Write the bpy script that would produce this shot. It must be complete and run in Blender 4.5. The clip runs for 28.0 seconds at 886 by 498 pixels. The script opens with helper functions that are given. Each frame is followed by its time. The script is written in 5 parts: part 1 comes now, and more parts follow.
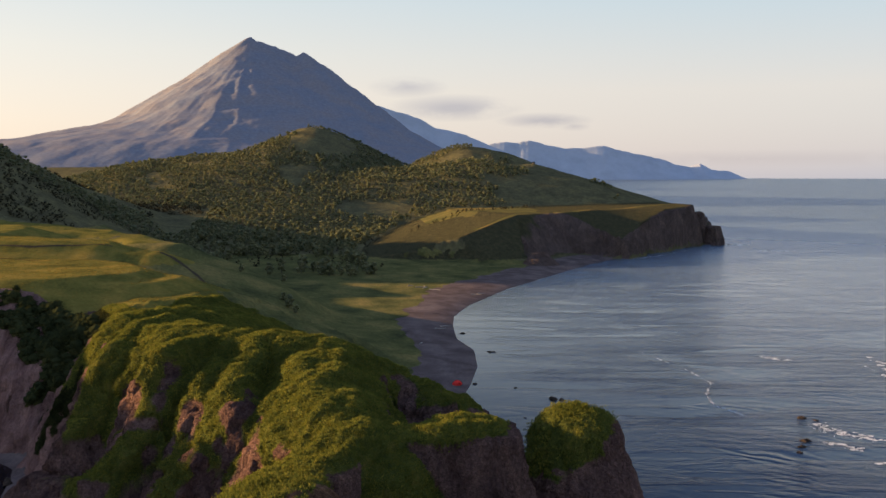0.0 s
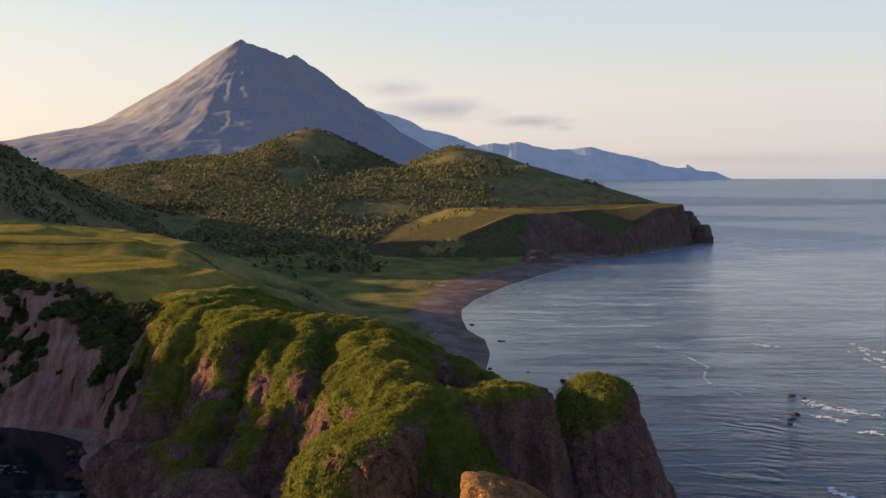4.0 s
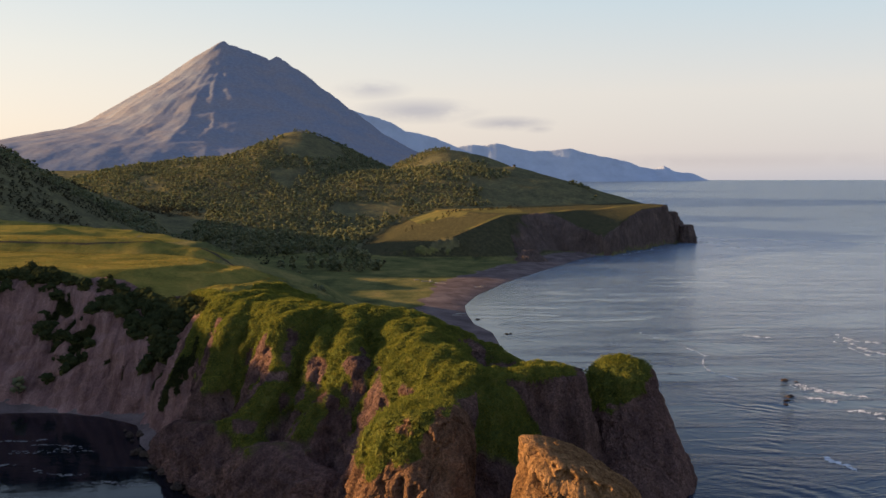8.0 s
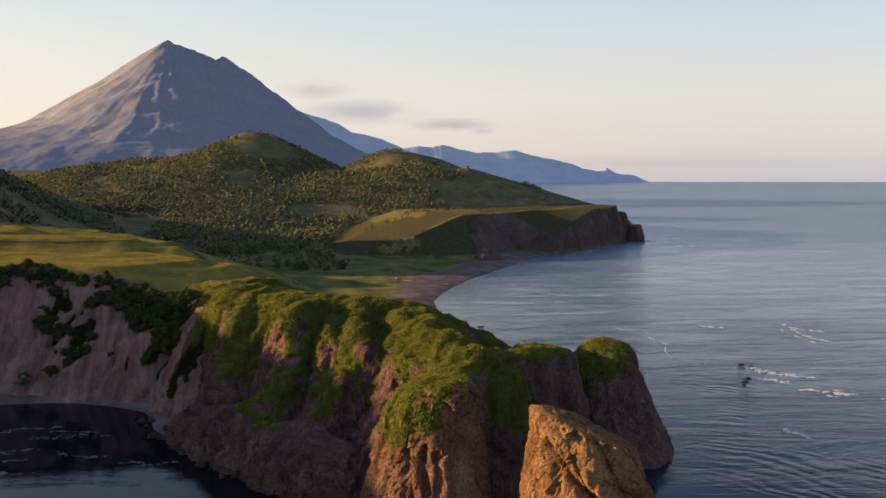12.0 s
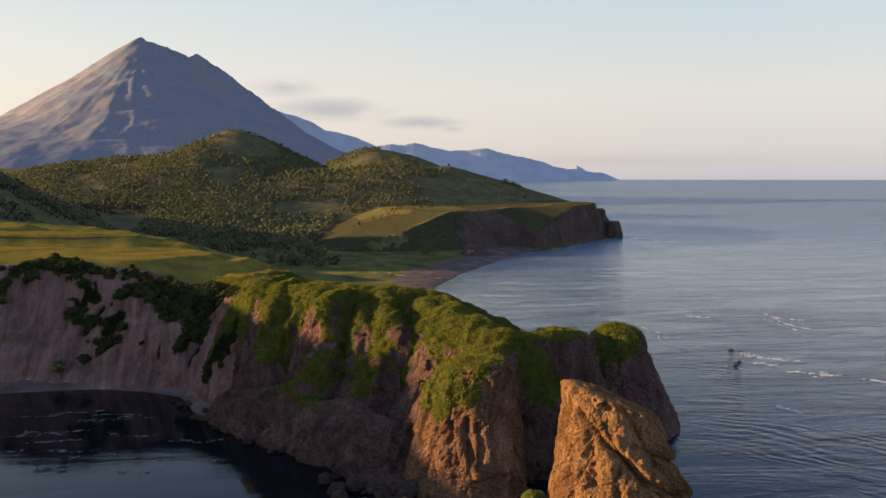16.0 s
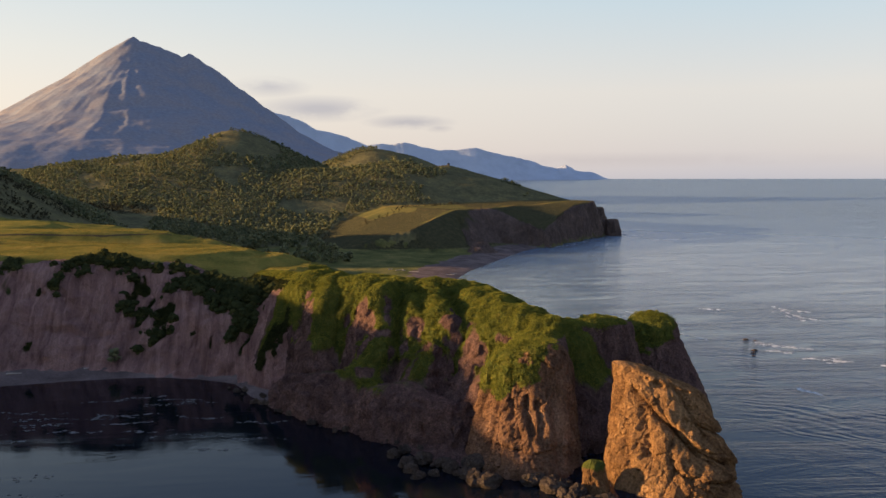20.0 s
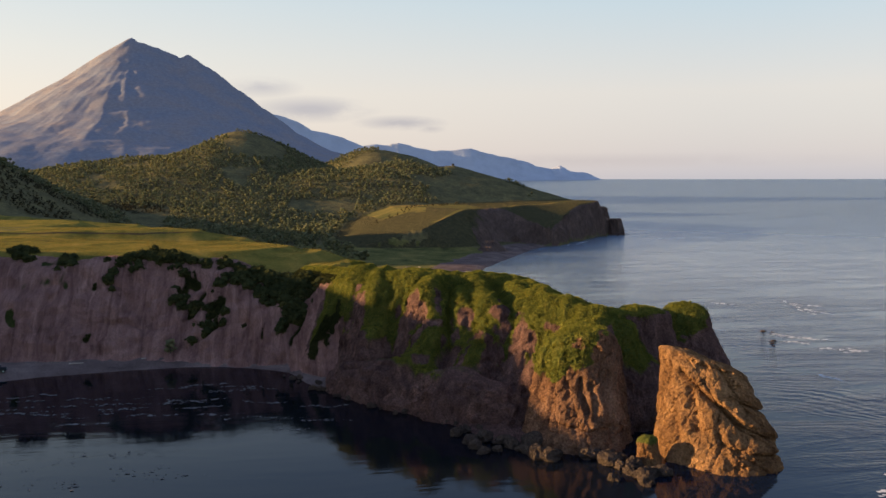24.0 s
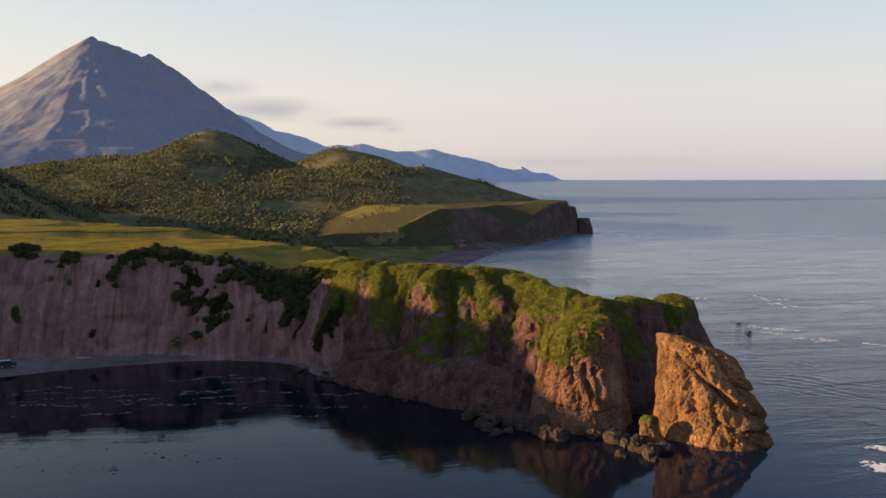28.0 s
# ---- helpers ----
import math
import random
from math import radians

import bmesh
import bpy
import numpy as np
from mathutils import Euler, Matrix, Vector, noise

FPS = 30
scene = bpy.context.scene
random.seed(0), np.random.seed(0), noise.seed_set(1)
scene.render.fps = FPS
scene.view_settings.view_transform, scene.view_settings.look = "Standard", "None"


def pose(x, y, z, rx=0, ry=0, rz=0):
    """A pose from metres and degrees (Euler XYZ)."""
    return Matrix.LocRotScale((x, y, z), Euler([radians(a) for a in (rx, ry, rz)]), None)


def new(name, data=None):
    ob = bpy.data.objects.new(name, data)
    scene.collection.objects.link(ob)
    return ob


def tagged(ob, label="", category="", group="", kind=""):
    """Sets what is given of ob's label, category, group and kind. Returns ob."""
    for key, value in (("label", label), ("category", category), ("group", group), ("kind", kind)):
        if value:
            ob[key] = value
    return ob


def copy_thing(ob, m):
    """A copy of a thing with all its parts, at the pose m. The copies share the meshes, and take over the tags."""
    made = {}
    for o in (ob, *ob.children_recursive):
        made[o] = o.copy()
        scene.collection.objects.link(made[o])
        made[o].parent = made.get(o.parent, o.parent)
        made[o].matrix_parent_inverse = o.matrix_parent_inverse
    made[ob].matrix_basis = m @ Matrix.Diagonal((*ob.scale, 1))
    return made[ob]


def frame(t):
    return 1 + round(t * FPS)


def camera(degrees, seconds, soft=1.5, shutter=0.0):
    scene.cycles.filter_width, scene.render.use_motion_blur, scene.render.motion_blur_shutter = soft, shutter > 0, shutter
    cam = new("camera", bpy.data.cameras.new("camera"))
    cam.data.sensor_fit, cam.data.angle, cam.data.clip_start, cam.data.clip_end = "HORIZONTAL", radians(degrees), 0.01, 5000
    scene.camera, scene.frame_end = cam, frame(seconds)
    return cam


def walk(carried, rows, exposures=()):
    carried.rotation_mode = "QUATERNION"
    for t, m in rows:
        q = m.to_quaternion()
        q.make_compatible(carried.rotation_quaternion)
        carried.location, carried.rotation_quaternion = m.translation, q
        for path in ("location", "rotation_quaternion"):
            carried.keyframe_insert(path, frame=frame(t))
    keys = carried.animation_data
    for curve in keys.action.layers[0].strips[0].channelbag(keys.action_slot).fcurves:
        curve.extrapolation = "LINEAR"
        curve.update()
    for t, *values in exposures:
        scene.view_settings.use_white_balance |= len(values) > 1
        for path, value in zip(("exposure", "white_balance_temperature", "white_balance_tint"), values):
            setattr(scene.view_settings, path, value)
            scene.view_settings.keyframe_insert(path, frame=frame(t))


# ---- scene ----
# camera: seconds, x, y, z, pitch, roll, yaw
cam = camera(56.0, 28.0)
PATH = (
    (0, 13.84, 27.18, 57.02, -4.900, -0.112, 1.944),
    (0.5, 13.01, 24.79, 56.98, -4.915, -0.104, 1.940),
    (1, 12.14, 22.40, 56.94, -4.900, -0.091, 1.930),
    (1.5, 11.23, 20.02, 56.89, -4.880, -0.072, 1.935),
    (2, 10.24, 17.66, 56.85, -4.852, -0.053, 1.935),
    (2.5, 9.17, 15.32, 56.81, -4.839, -0.035, 1.903),
    (3, 8.02, 13.01, 56.78, -4.821, -0.019, 1.628),
    (3.5, 6.82, 10.72, 56.75, -4.827, 0.004, 1.342),
    (5.5, 1.41, 2.03, 56.71, -4.766, 0.041, 0.215),
    (6, -0.01, 0.04, 56.73, -4.767, 0.054, -0.008),
    (6.5, -1.45, -1.88, 56.74, -4.757, 0.065, -0.277),
    (7, -2.91, -3.75, 56.76, -4.743, 0.067, -0.425),
    (7.5, -4.38, -5.55, 56.76, -4.723, 0.059, -0.455),
    (8, -5.86, -7.30, 56.75, -4.721, 0.053, -0.454),
    (8.5, -7.36, -9.05, 56.73, -4.718, 0.053, -0.478),
    (9, -8.87, -10.80, 56.70, -4.708, 0.049, -0.560),
    (9.5, -10.39, -12.59, 56.67, -4.703, 0.038, -0.600),
    (10, -11.92, -14.41, 56.63, -4.682, 0.022, -0.789),
    (10.5, -13.45, -16.27, 56.58, -4.662, 0.002, -1.589),
    (11, -14.99, -18.15, 56.53, -4.649, -0.017, -2.775),
    (11.5, -16.54, -20.02, 56.49, -4.641, -0.035, -3.631),
    (12, -18.10, -21.86, 56.44, -4.630, -0.049, -4.308),
    (12.5, -19.69, -23.68, 56.40, -4.626, -0.058, -4.806),
    (14.5, -26.30, -30.36, 56.28, -4.705, -0.073, -6.231),
    (15, -28.06, -31.88, 56.25, -4.711, -0.056, -6.282),
    (15.5, -29.84, -33.37, 56.22, -4.739, -0.045, -6.305),
    (16, -31.67, -34.80, 56.19, -4.768, -0.038, -6.360),
    (16.5, -33.54, -36.20, 56.15, -4.787, -0.032, -6.403),
    (17, -35.45, -37.58, 56.10, -4.793, -0.029, -6.431),
    (17.5, -37.37, -38.94, 56.04, -4.779, -0.027, -6.502),
    (18, -39.31, -40.30, 55.99, -4.770, -0.021, -6.805),
    (18.5, -41.28, -41.66, 55.92, -4.777, -0.011, -6.874),
    (19, -43.27, -43.04, 55.86, -4.787, 0.001, -6.932),
    (19.5, -45.29, -44.43, 55.80, -4.791, 0.016, -7.005),
    (20, -47.36, -45.84, 55.74, -4.802, 0.037, -7.225),
    (20.5, -49.45, -47.26, 55.67, -4.814, 0.067, -7.530),
    (21, -51.55, -48.69, 55.61, -4.820, 0.108, -7.695),
    (21.5, -53.65, -50.13, 55.55, -4.841, 0.151, -7.721),
    (23.5, -61.57, -55.92, 55.40, -4.792, 0.106, -7.742),
    (24, -63.36, -57.27, 55.36, -4.759, 0.071, -7.775),
    (24.5, -65.10, -58.57, 55.31, -4.755, 0.047, -7.905),
    (25, -66.78, -59.81, 55.25, -4.742, 0.033, -8.209),
    (25.5, -68.42, -61.00, 55.18, -4.730, 0.022, -8.393),
    (26, -70.02, -62.13, 55.11, -4.734, 0.011, -8.522),
    (26.5, -71.61, -63.22, 55.05, -4.726, 0.001, -9.178),
    (27, -73.19, -64.28, 55.00, -4.709, -0.004, -9.989),
    (27.5, -74.77, -65.32, 54.96, -4.716, 0.004, -10.352),
    (28, -76.35, -66.34, 54.94, -4.718, 0.025, -10.474),
)
walk(cam, [(t, pose(x, y, z, 90 + p, r, w)) for t, x, y, z, p, r, w in PATH])

# ---- light: low evening sun from the side, clear hazy sky ----
SUN_AZ, SUN_EL = -80.0, 11.0          # degrees clockwise from +y, degrees above the horizon
sun_way = Vector((math.sin(radians(SUN_AZ)) * math.cos(radians(SUN_EL)),
                  math.cos(radians(SUN_AZ)) * math.cos(radians(SUN_EL)), math.sin(radians(SUN_EL))))
sun = new("sun", bpy.data.lights.new("sun", "SUN"))
sun.data.energy, sun.data.angle, sun.data.color = 6.6, radians(0.6), (1.0, 0.64, 0.30)
sun.rotation_euler = sun_way.to_track_quat("Z", "Y").to_euler()

world = bpy.data.worlds.new("evening_sky")
scene.world = world
world.use_nodes = True
wn, wl = world.node_tree.nodes, world.node_tree.links


def sky_node(kind, **values):
    x = wn.new(kind)
    for key, value in values.items():
        x.inputs[key].default_value = value
    return x


def sky_ramp(source, stops):
    r = wn.new("ShaderNodeValToRGB")
    while len(r.color_ramp.elements) < len(stops):
        r.color_ramp.elements.new(0.5)
    for e, (p, c) in zip(r.color_ramp.elements, stops):
        e.position, e.color = p, (*c, 1)
    wl.new(source, r.inputs["Fac"])
    return r.outputs["Color"]


def sky_mix(fac, a, b, kind="MIX"):
    x = wn.new("ShaderNodeMix")
    x.data_type, x.blend_type = "RGBA", kind
    for value, socket in ((fac, x.inputs[0]), (a, x.inputs[6]), (b, x.inputs[7])):
        if isinstance(value, (int, float)):
            socket.default_value = value
        elif isinstance(value, tuple):
            socket.default_value = (*value, 1)
        else:
            wl.new(value, socket)
    return x.outputs[2]


def sky_math(op, a, b=0.0, clamp=False, c=0.5):
    x = wn.new("ShaderNodeMath")
    x.operation, x.use_clamp = op, clamp
    x.inputs[2].default_value = c
    for value, socket in ((a, x.inputs[0]), (b, x.inputs[1])):
        if isinstance(value, (int, float)):
            socket.default_value = value
        else:
            wl.new(value, socket)
    return x.outputs[0]


sky = wn.new("ShaderNodeTexSky")
sky.sky_type, sky.sun_disc = "NISHITA", False
sky.sun_elevation, sky.sun_rotation = radians(SUN_EL), radians(SUN_AZ)
sky.air_density, sky.dust_density, sky.ozone_density = 1.0, 1.0, 1.0
way = wn.new("ShaderNodeTexCoord").outputs["Generated"]
axis = wn.new("ShaderNodeSeparateXYZ")
wl.new(way, axis.inputs[0])
# evening haze: pale and warm low down, blue-grey overhead, warmer towards the sun
haze_right = sky_ramp(axis.outputs["Z"], ((0.0, (0.56, 0.55, 0.62)), (0.03, (0.64, 0.59, 0.62)), (0.10, (0.74, 0.68, 0.65)), (0.20, (0.57, 0.67, 0.73)),
                                          (0.36, (0.25, 0.39, 0.68)), (0.6, (0.25, 0.35, 0.62)), (1.0, (0.22, 0.31, 0.58))))
haze_left = sky_ramp(axis.outputs["Z"], ((0.0, (0.88, 0.70, 0.60)), (0.06, (0.92, 0.76, 0.64)), (0.14, (0.86, 0.79, 0.70)), (0.26, (0.64, 0.72, 0.76)),
                                         (0.42, (0.29, 0.43, 0.68)), (0.6, (0.25, 0.35, 0.62)), (1.0, (0.22, 0.31, 0.58))))
side = sky_math("MULTIPLY_ADD", axis.outputs["X"], -0.9, True, 0.40)
haze = sky_mix(side, haze_right, haze_left)
# thin evening clouds above the coast
stretch = wn.new("ShaderNodeMapping")
stretch.inputs["Scale"].default_value = (9, 9, 24)
wl.new(way, stretch.inputs["Vector"])
puff = sky_node("ShaderNodeTexNoise", Scale=1.6, Detail=6, Roughness=0.6)
wl.new(stretch.outputs["Vector"], puff.inputs["Vector"])
cover = None
for x, z, wide, tall, full in ((-0.020, 0.082, 0.085, 0.017, 1.2), (0.085, 0.067, 0.06, 0.010, 1.2), (-0.075, 0.106, 0.05, 0.014, 0.8), (0.12, 0.060, 0.02, 0.006, 0.8), (0.30, 0.022, 0.30, 0.010, 0.45)):
    u = sky_math("DIVIDE", sky_math("SUBTRACT", axis.outputs["X"], x), wide)
    v = sky_math("DIVIDE", sky_math("SUBTRACT", axis.outputs["Z"], z), tall)
    d = sky_math("SQRT", sky_math("ADD", sky_math("MULTIPLY", u, u), sky_math("MULTIPLY", v, v)))
    k = sky_math("MULTIPLY", sky_math("SUBTRACT", 1.0, d, True), full)
    cover = k if cover is None else sky_math("MAXIMUM", cover, k)
cover = sky_math("MULTIPLY", cover, sky_math("MULTIPLY_ADD", puff.outputs["Fac"], 5.0, True, -1.65))
haze = sky_mix(cover, haze, (0.50, 0.455, 0.50))
scaled = sky_mix(1.0, haze, (4.4, 4.4, 4.4), "MULTIPLY")
background = wn["Background"]
background.inputs["Strength"].default_value = 0.12
wl.new(sky_mix(0.85, sky.outputs[0], scaled), background.inputs["Color"])
scene.view_settings.exposure = 1.0
# ---- numbers: noise and plan geometry ----
def smooth(a, b, v):
    t = np.clip((v - a) / (b - a), 0.0, 1.0)
    return t * t * (3 - 2 * t)


def lattice(ix, iy, iz):
    n = (ix * 374761393 + iy * 668265263 + iz * 2147483647) & 0xFFFFFFFF
    n = ((n ^ (n >> 13)) * 1274126177) & 0xFFFFFFFF
    n = ((n ^ (n >> 16)) * 2246822519) & 0xFFFFFFFF
    return ((n ^ (n >> 15)) & 0xFFFF) / 32767.5 - 1.0


def value_noise(x, y, z):
    """Smooth noise from -1 to 1 over arrays."""
    fx, fy, fz = np.floor(x), np.floor(y), np.floor(z)
    ix, iy, iz = fx.astype(np.int64), fy.astype(np.int64), fz.astype(np.int64)
    u, v, w = x - fx, y - fy, z - fz
    u, v, w = u * u * (3 - 2 * u), v * v * (3 - 2 * v), w * w * (3 - 2 * w)
    out = 0.0
    for a, ua in ((0, 1 - u), (1, u)):
        for b, vb in ((0, 1 - v), (1, v)):
            for c, wc in ((0, 1 - w), (1, w)):
                out = out + ua * vb * wc * lattice(ix + a, iy + b, iz + c)
    return out


def fractal(x, y, z=0.0, size=10.0, octaves=4, rough=0.5):
    x, y, z = np.broadcast_arrays(np.asarray(x, float), np.asarray(y, float), np.asarray(z, float))
    total, gain, k = 0.0, 1.0, 1.0 / size
    for o in range(octaves):
        total = total + gain * value_noise(x * k + 17.3 * o, y * k - 9.1 * o, z * k + 5.7 * o)
        gain, k = gain * rough, k * 2.03
    return total


def ridged(x, y, z=0.0, size=10.0, octaves=4):
    x, y, z = np.broadcast_arrays(np.asarray(x, float), np.asarray(y, float), np.asarray(z, float))
    total, gain, k = 0.0, 1.0, 1.0 / size
    for o in range(octaves):
        total = total + gain * (1 - 2 * np.abs(value_noise(x * k + 31.3 * o, y * k + 3.9 * o, z * k - 7.7 * o)))
        gain, k = gain * 0.5, k * 2.1
    return total


def cells(x, y, z, size, seed=0):
    """Broken blocks: for each place the block's own number and the distance to the joint beside it."""
    x, y, z = np.broadcast_arrays(np.asarray(x, float) / size, np.asarray(y, float) / size, np.asarray(z, float) / size)
    ix, iy, iz = np.floor(x).astype(np.int64), np.floor(y).astype(np.int64), np.floor(z).astype(np.int64)
    first, second, own = np.full(x.shape, 9.0), np.full(x.shape, 9.0), np.zeros(x.shape)
    for a in (-1, 0, 1):
        for b in (-1, 0, 1):
            for c in (-1, 0, 1):
                jx, jy, jz = ix + a, iy + b, iz + c
                k = lattice(jx + seed, jy, jz)
                px = jx + 0.5 + 0.45 * k
                py = jy + 0.5 + 0.45 * lattice(jx, jy + 57 + seed, jz)
                pz = jz + 0.5 + 0.45 * lattice(jx, jy, jz + 91 + seed)
                d = np.sqrt((px - x) ** 2 + (py - y) ** 2 + (pz - z) ** 2)
                near_one = d < first
                second = np.where(near_one, first, np.minimum(second, d))
                own = np.where(near_one, k, own)
                first = np.where(near_one, d, first)
    return own, second - first


def broken(x, y, z, size, seed=0):
    """Relief of jointed rock: blocks stand out by different amounts, joints are cut in."""
    own, joint = cells(x + fractal(x, y, z, size * 1.3, 2) * size * 0.25, y, z, size, seed)
    return own * 0.6 - np.exp(-joint * 7) * 0.7


def inside_distance(poly, x, y):
    """Signed distance to a polygon's edge, positive inside."""
    best, inside = np.full(x.shape, 1e12), np.zeros(x.shape, bool)
    for (x0, y0), (x1, y1) in zip(poly, poly[1:] + poly[:1]):
        dx, dy = x1 - x0, y1 - y0
        t = np.clip(((x - x0) * dx + (y - y0) * dy) / (dx * dx + dy * dy), 0, 1)
        best = np.minimum(best, (x - x0 - t * dx) ** 2 + (y - y0 - t * dy) ** 2)
        cross = (y0 > y) != (y1 > y)
        if dy:
            inside ^= cross & (x < x0 + (y - y0) * dx / dy)
    d = np.sqrt(best)
    return np.where(inside, d, -d)


def spine(line, x, y, slope, knee, steep):
    """Height of a ridge along a line of (x, y, top, half width): it falls by slope as far as knee, then by steep."""
    out = np.full(x.shape, -60.0)
    for (x0, y0, z0, w0), (x1, y1, z1, w1) in zip(line, line[1:]):
        dx, dy = x1 - x0, y1 - y0
        t = np.clip(((x - x0) * dx + (y - y0) * dy) / (dx * dx + dy * dy + 1e-9), 0, 1)
        d = np.maximum(np.hypot(x - x0 - t * dx, y - y0 - t * dy) - (w0 + (w1 - w0) * t), 0)
        d = np.sqrt(d * d + 1.0) - 1.0
        out = np.maximum(out, z0 + (z1 - z0) * t - slope * np.minimum(d, knee) - steep * np.maximum(d - knee, 0))
    return out


def join(a, b, k=1.0):
    """Smooth maximum."""
    m = np.maximum(a, b)
    return m + k * np.log1p(np.exp(-np.minimum(np.abs(a - b) / k, 40)))


# ---- the plan ----
SHORE = [(-1500, -150), (-520, 20), (-320, 80), (-232, 104), (-212, 126), (-196, 152), (-178, 171), (-158, 181), (-144, 187), (-122, 192), (-98, 195), (-88, 191), (-75, 183), (-70, 169),
         (-58, 151), (-48, 139), (-39, 131), (-34, 121), (-29, 111), (-18, 109), (-9, 111), (2, 122), (16, 124),
         (22, 134), (26, 150), (22, 166), (14, 180), (13, 196), (13, 212), (10, 228), (14, 254), (16, 276), (15, 300),
         (9, 319), (7, 345), (7, 367), (13, 397), (33, 454), (62, 515), (93, 580), (119, 622), (167, 692), (206, 744),
         (214, 760), (212, 790), (200, 870), (170, 960), (130, 1150), (110, 1400), (100, 1800), (60, 2300), (0, 3600), (-2500, 3600), (-2500, -150)]
BAY_EDGE = [(-1500, -60), (-560, 80), (-330, 122), (-268, 140), (-246, 170), (-232, 205), (-205, 228), (-165, 229), (-137, 229), (-95, 224), (-84, 218),
            (-72, 215), (-62, 212), (-52, 202), (-40, 194), (-40, 900), (-1500, 900)]
BLUFF_WEST = [(-46, 500), (400, 500), (400, 1100), (-75, 1100), (-85, 720), (-70, 600)]
BLUFF_SEA = [(50, 554), (61, 590), (84, 622), (112, 617), (126, 620), (172, 688), (211, 741), (217, 758), (214, 790), (204, 870), (225, 1000),
             (225, 1100), (-300, 1100), (-300, 540)]


def lowland(x, y):
    d = inside_distance(SHORE, x, y)
    z = np.where(d < 0, np.maximum(-6, 0.22 * d), 2.4 * (1 - np.exp(-np.maximum(d, 0) / 14)))
    z = z + smooth(25, 160, d) * 3 + smooth(480, 820, y) * smooth(20, 140, d) * 15 + smooth(850, 1700, y) * smooth(60, 500, d) * 62
    return z + smooth(30, 200, d) * fractal(x, y, 0, 90, 3) * 1.5, d


def bay_cliff(x, y):
    d = inside_distance(BAY_EDGE, x + fractal(x, y, 0, 22, 4, 0.6) * 4.2, y + fractal(x, y, 7, 18, 4, 0.6) * 3.2)
    run = 1.2 - 0.18 * smooth(-118, -150, x)
    return 31.3 - 0.55 * np.clip(-d, 0, 1.2) - run * np.maximum(-d - 1.2, 0) + np.clip(d, 0, 60) * 0.03, d


TERRACES = (
    ([(-420, 262, 36, 40), (-200, 262, 33, 30), (-100, 256, 31, 22), (-80, 250, 29.5, 12), (-66, 242, 27.3, 6), (-58, 215, 26.8, 5)], 0.42, 60, 0.42),
    ([(-420, 345, 40, 30), (-220, 342, 35, 16), (-130, 338, 32.5, 8), (-104, 334, 29, 4)], 0.36, 30, 0.5),
    ([(-420, 470, 46, 30), (-260, 474, 33.5, 14), (-185, 462, 28.5, 8), (-134, 430, 24, 5), (-106, 424, 14, 4)], 0.40, 30, 0.5),
    ([(-420, 400, 36, 60), (-230, 400, 33, 40)], 0.40, 30, 0.5),
)


def plateau(x, y):
    cliff, d = bay_cliff(x, y)
    wx, wy = x + fractal(x, y, 3, 50, 3) * 4, y + fractal(x, y, 9, 50, 3) * 4
    top = np.full(x.shape, -60.0)
    for line, slope, knee, steep in TERRACES:
        top = join(top, spine(line, wx, wy, slope, knee, steep), 1.5)
    # worn track ledges along the slope
    top = top + 0.5 * np.sin(y / 3.1 + fractal(x, y, 2, 60, 2) * 3) * smooth(-60, -110, x) * smooth(275, 300, y)
    return np.minimum(cliff, top + fractal(x, y, 0, 30, 3) * 0.5), d, top


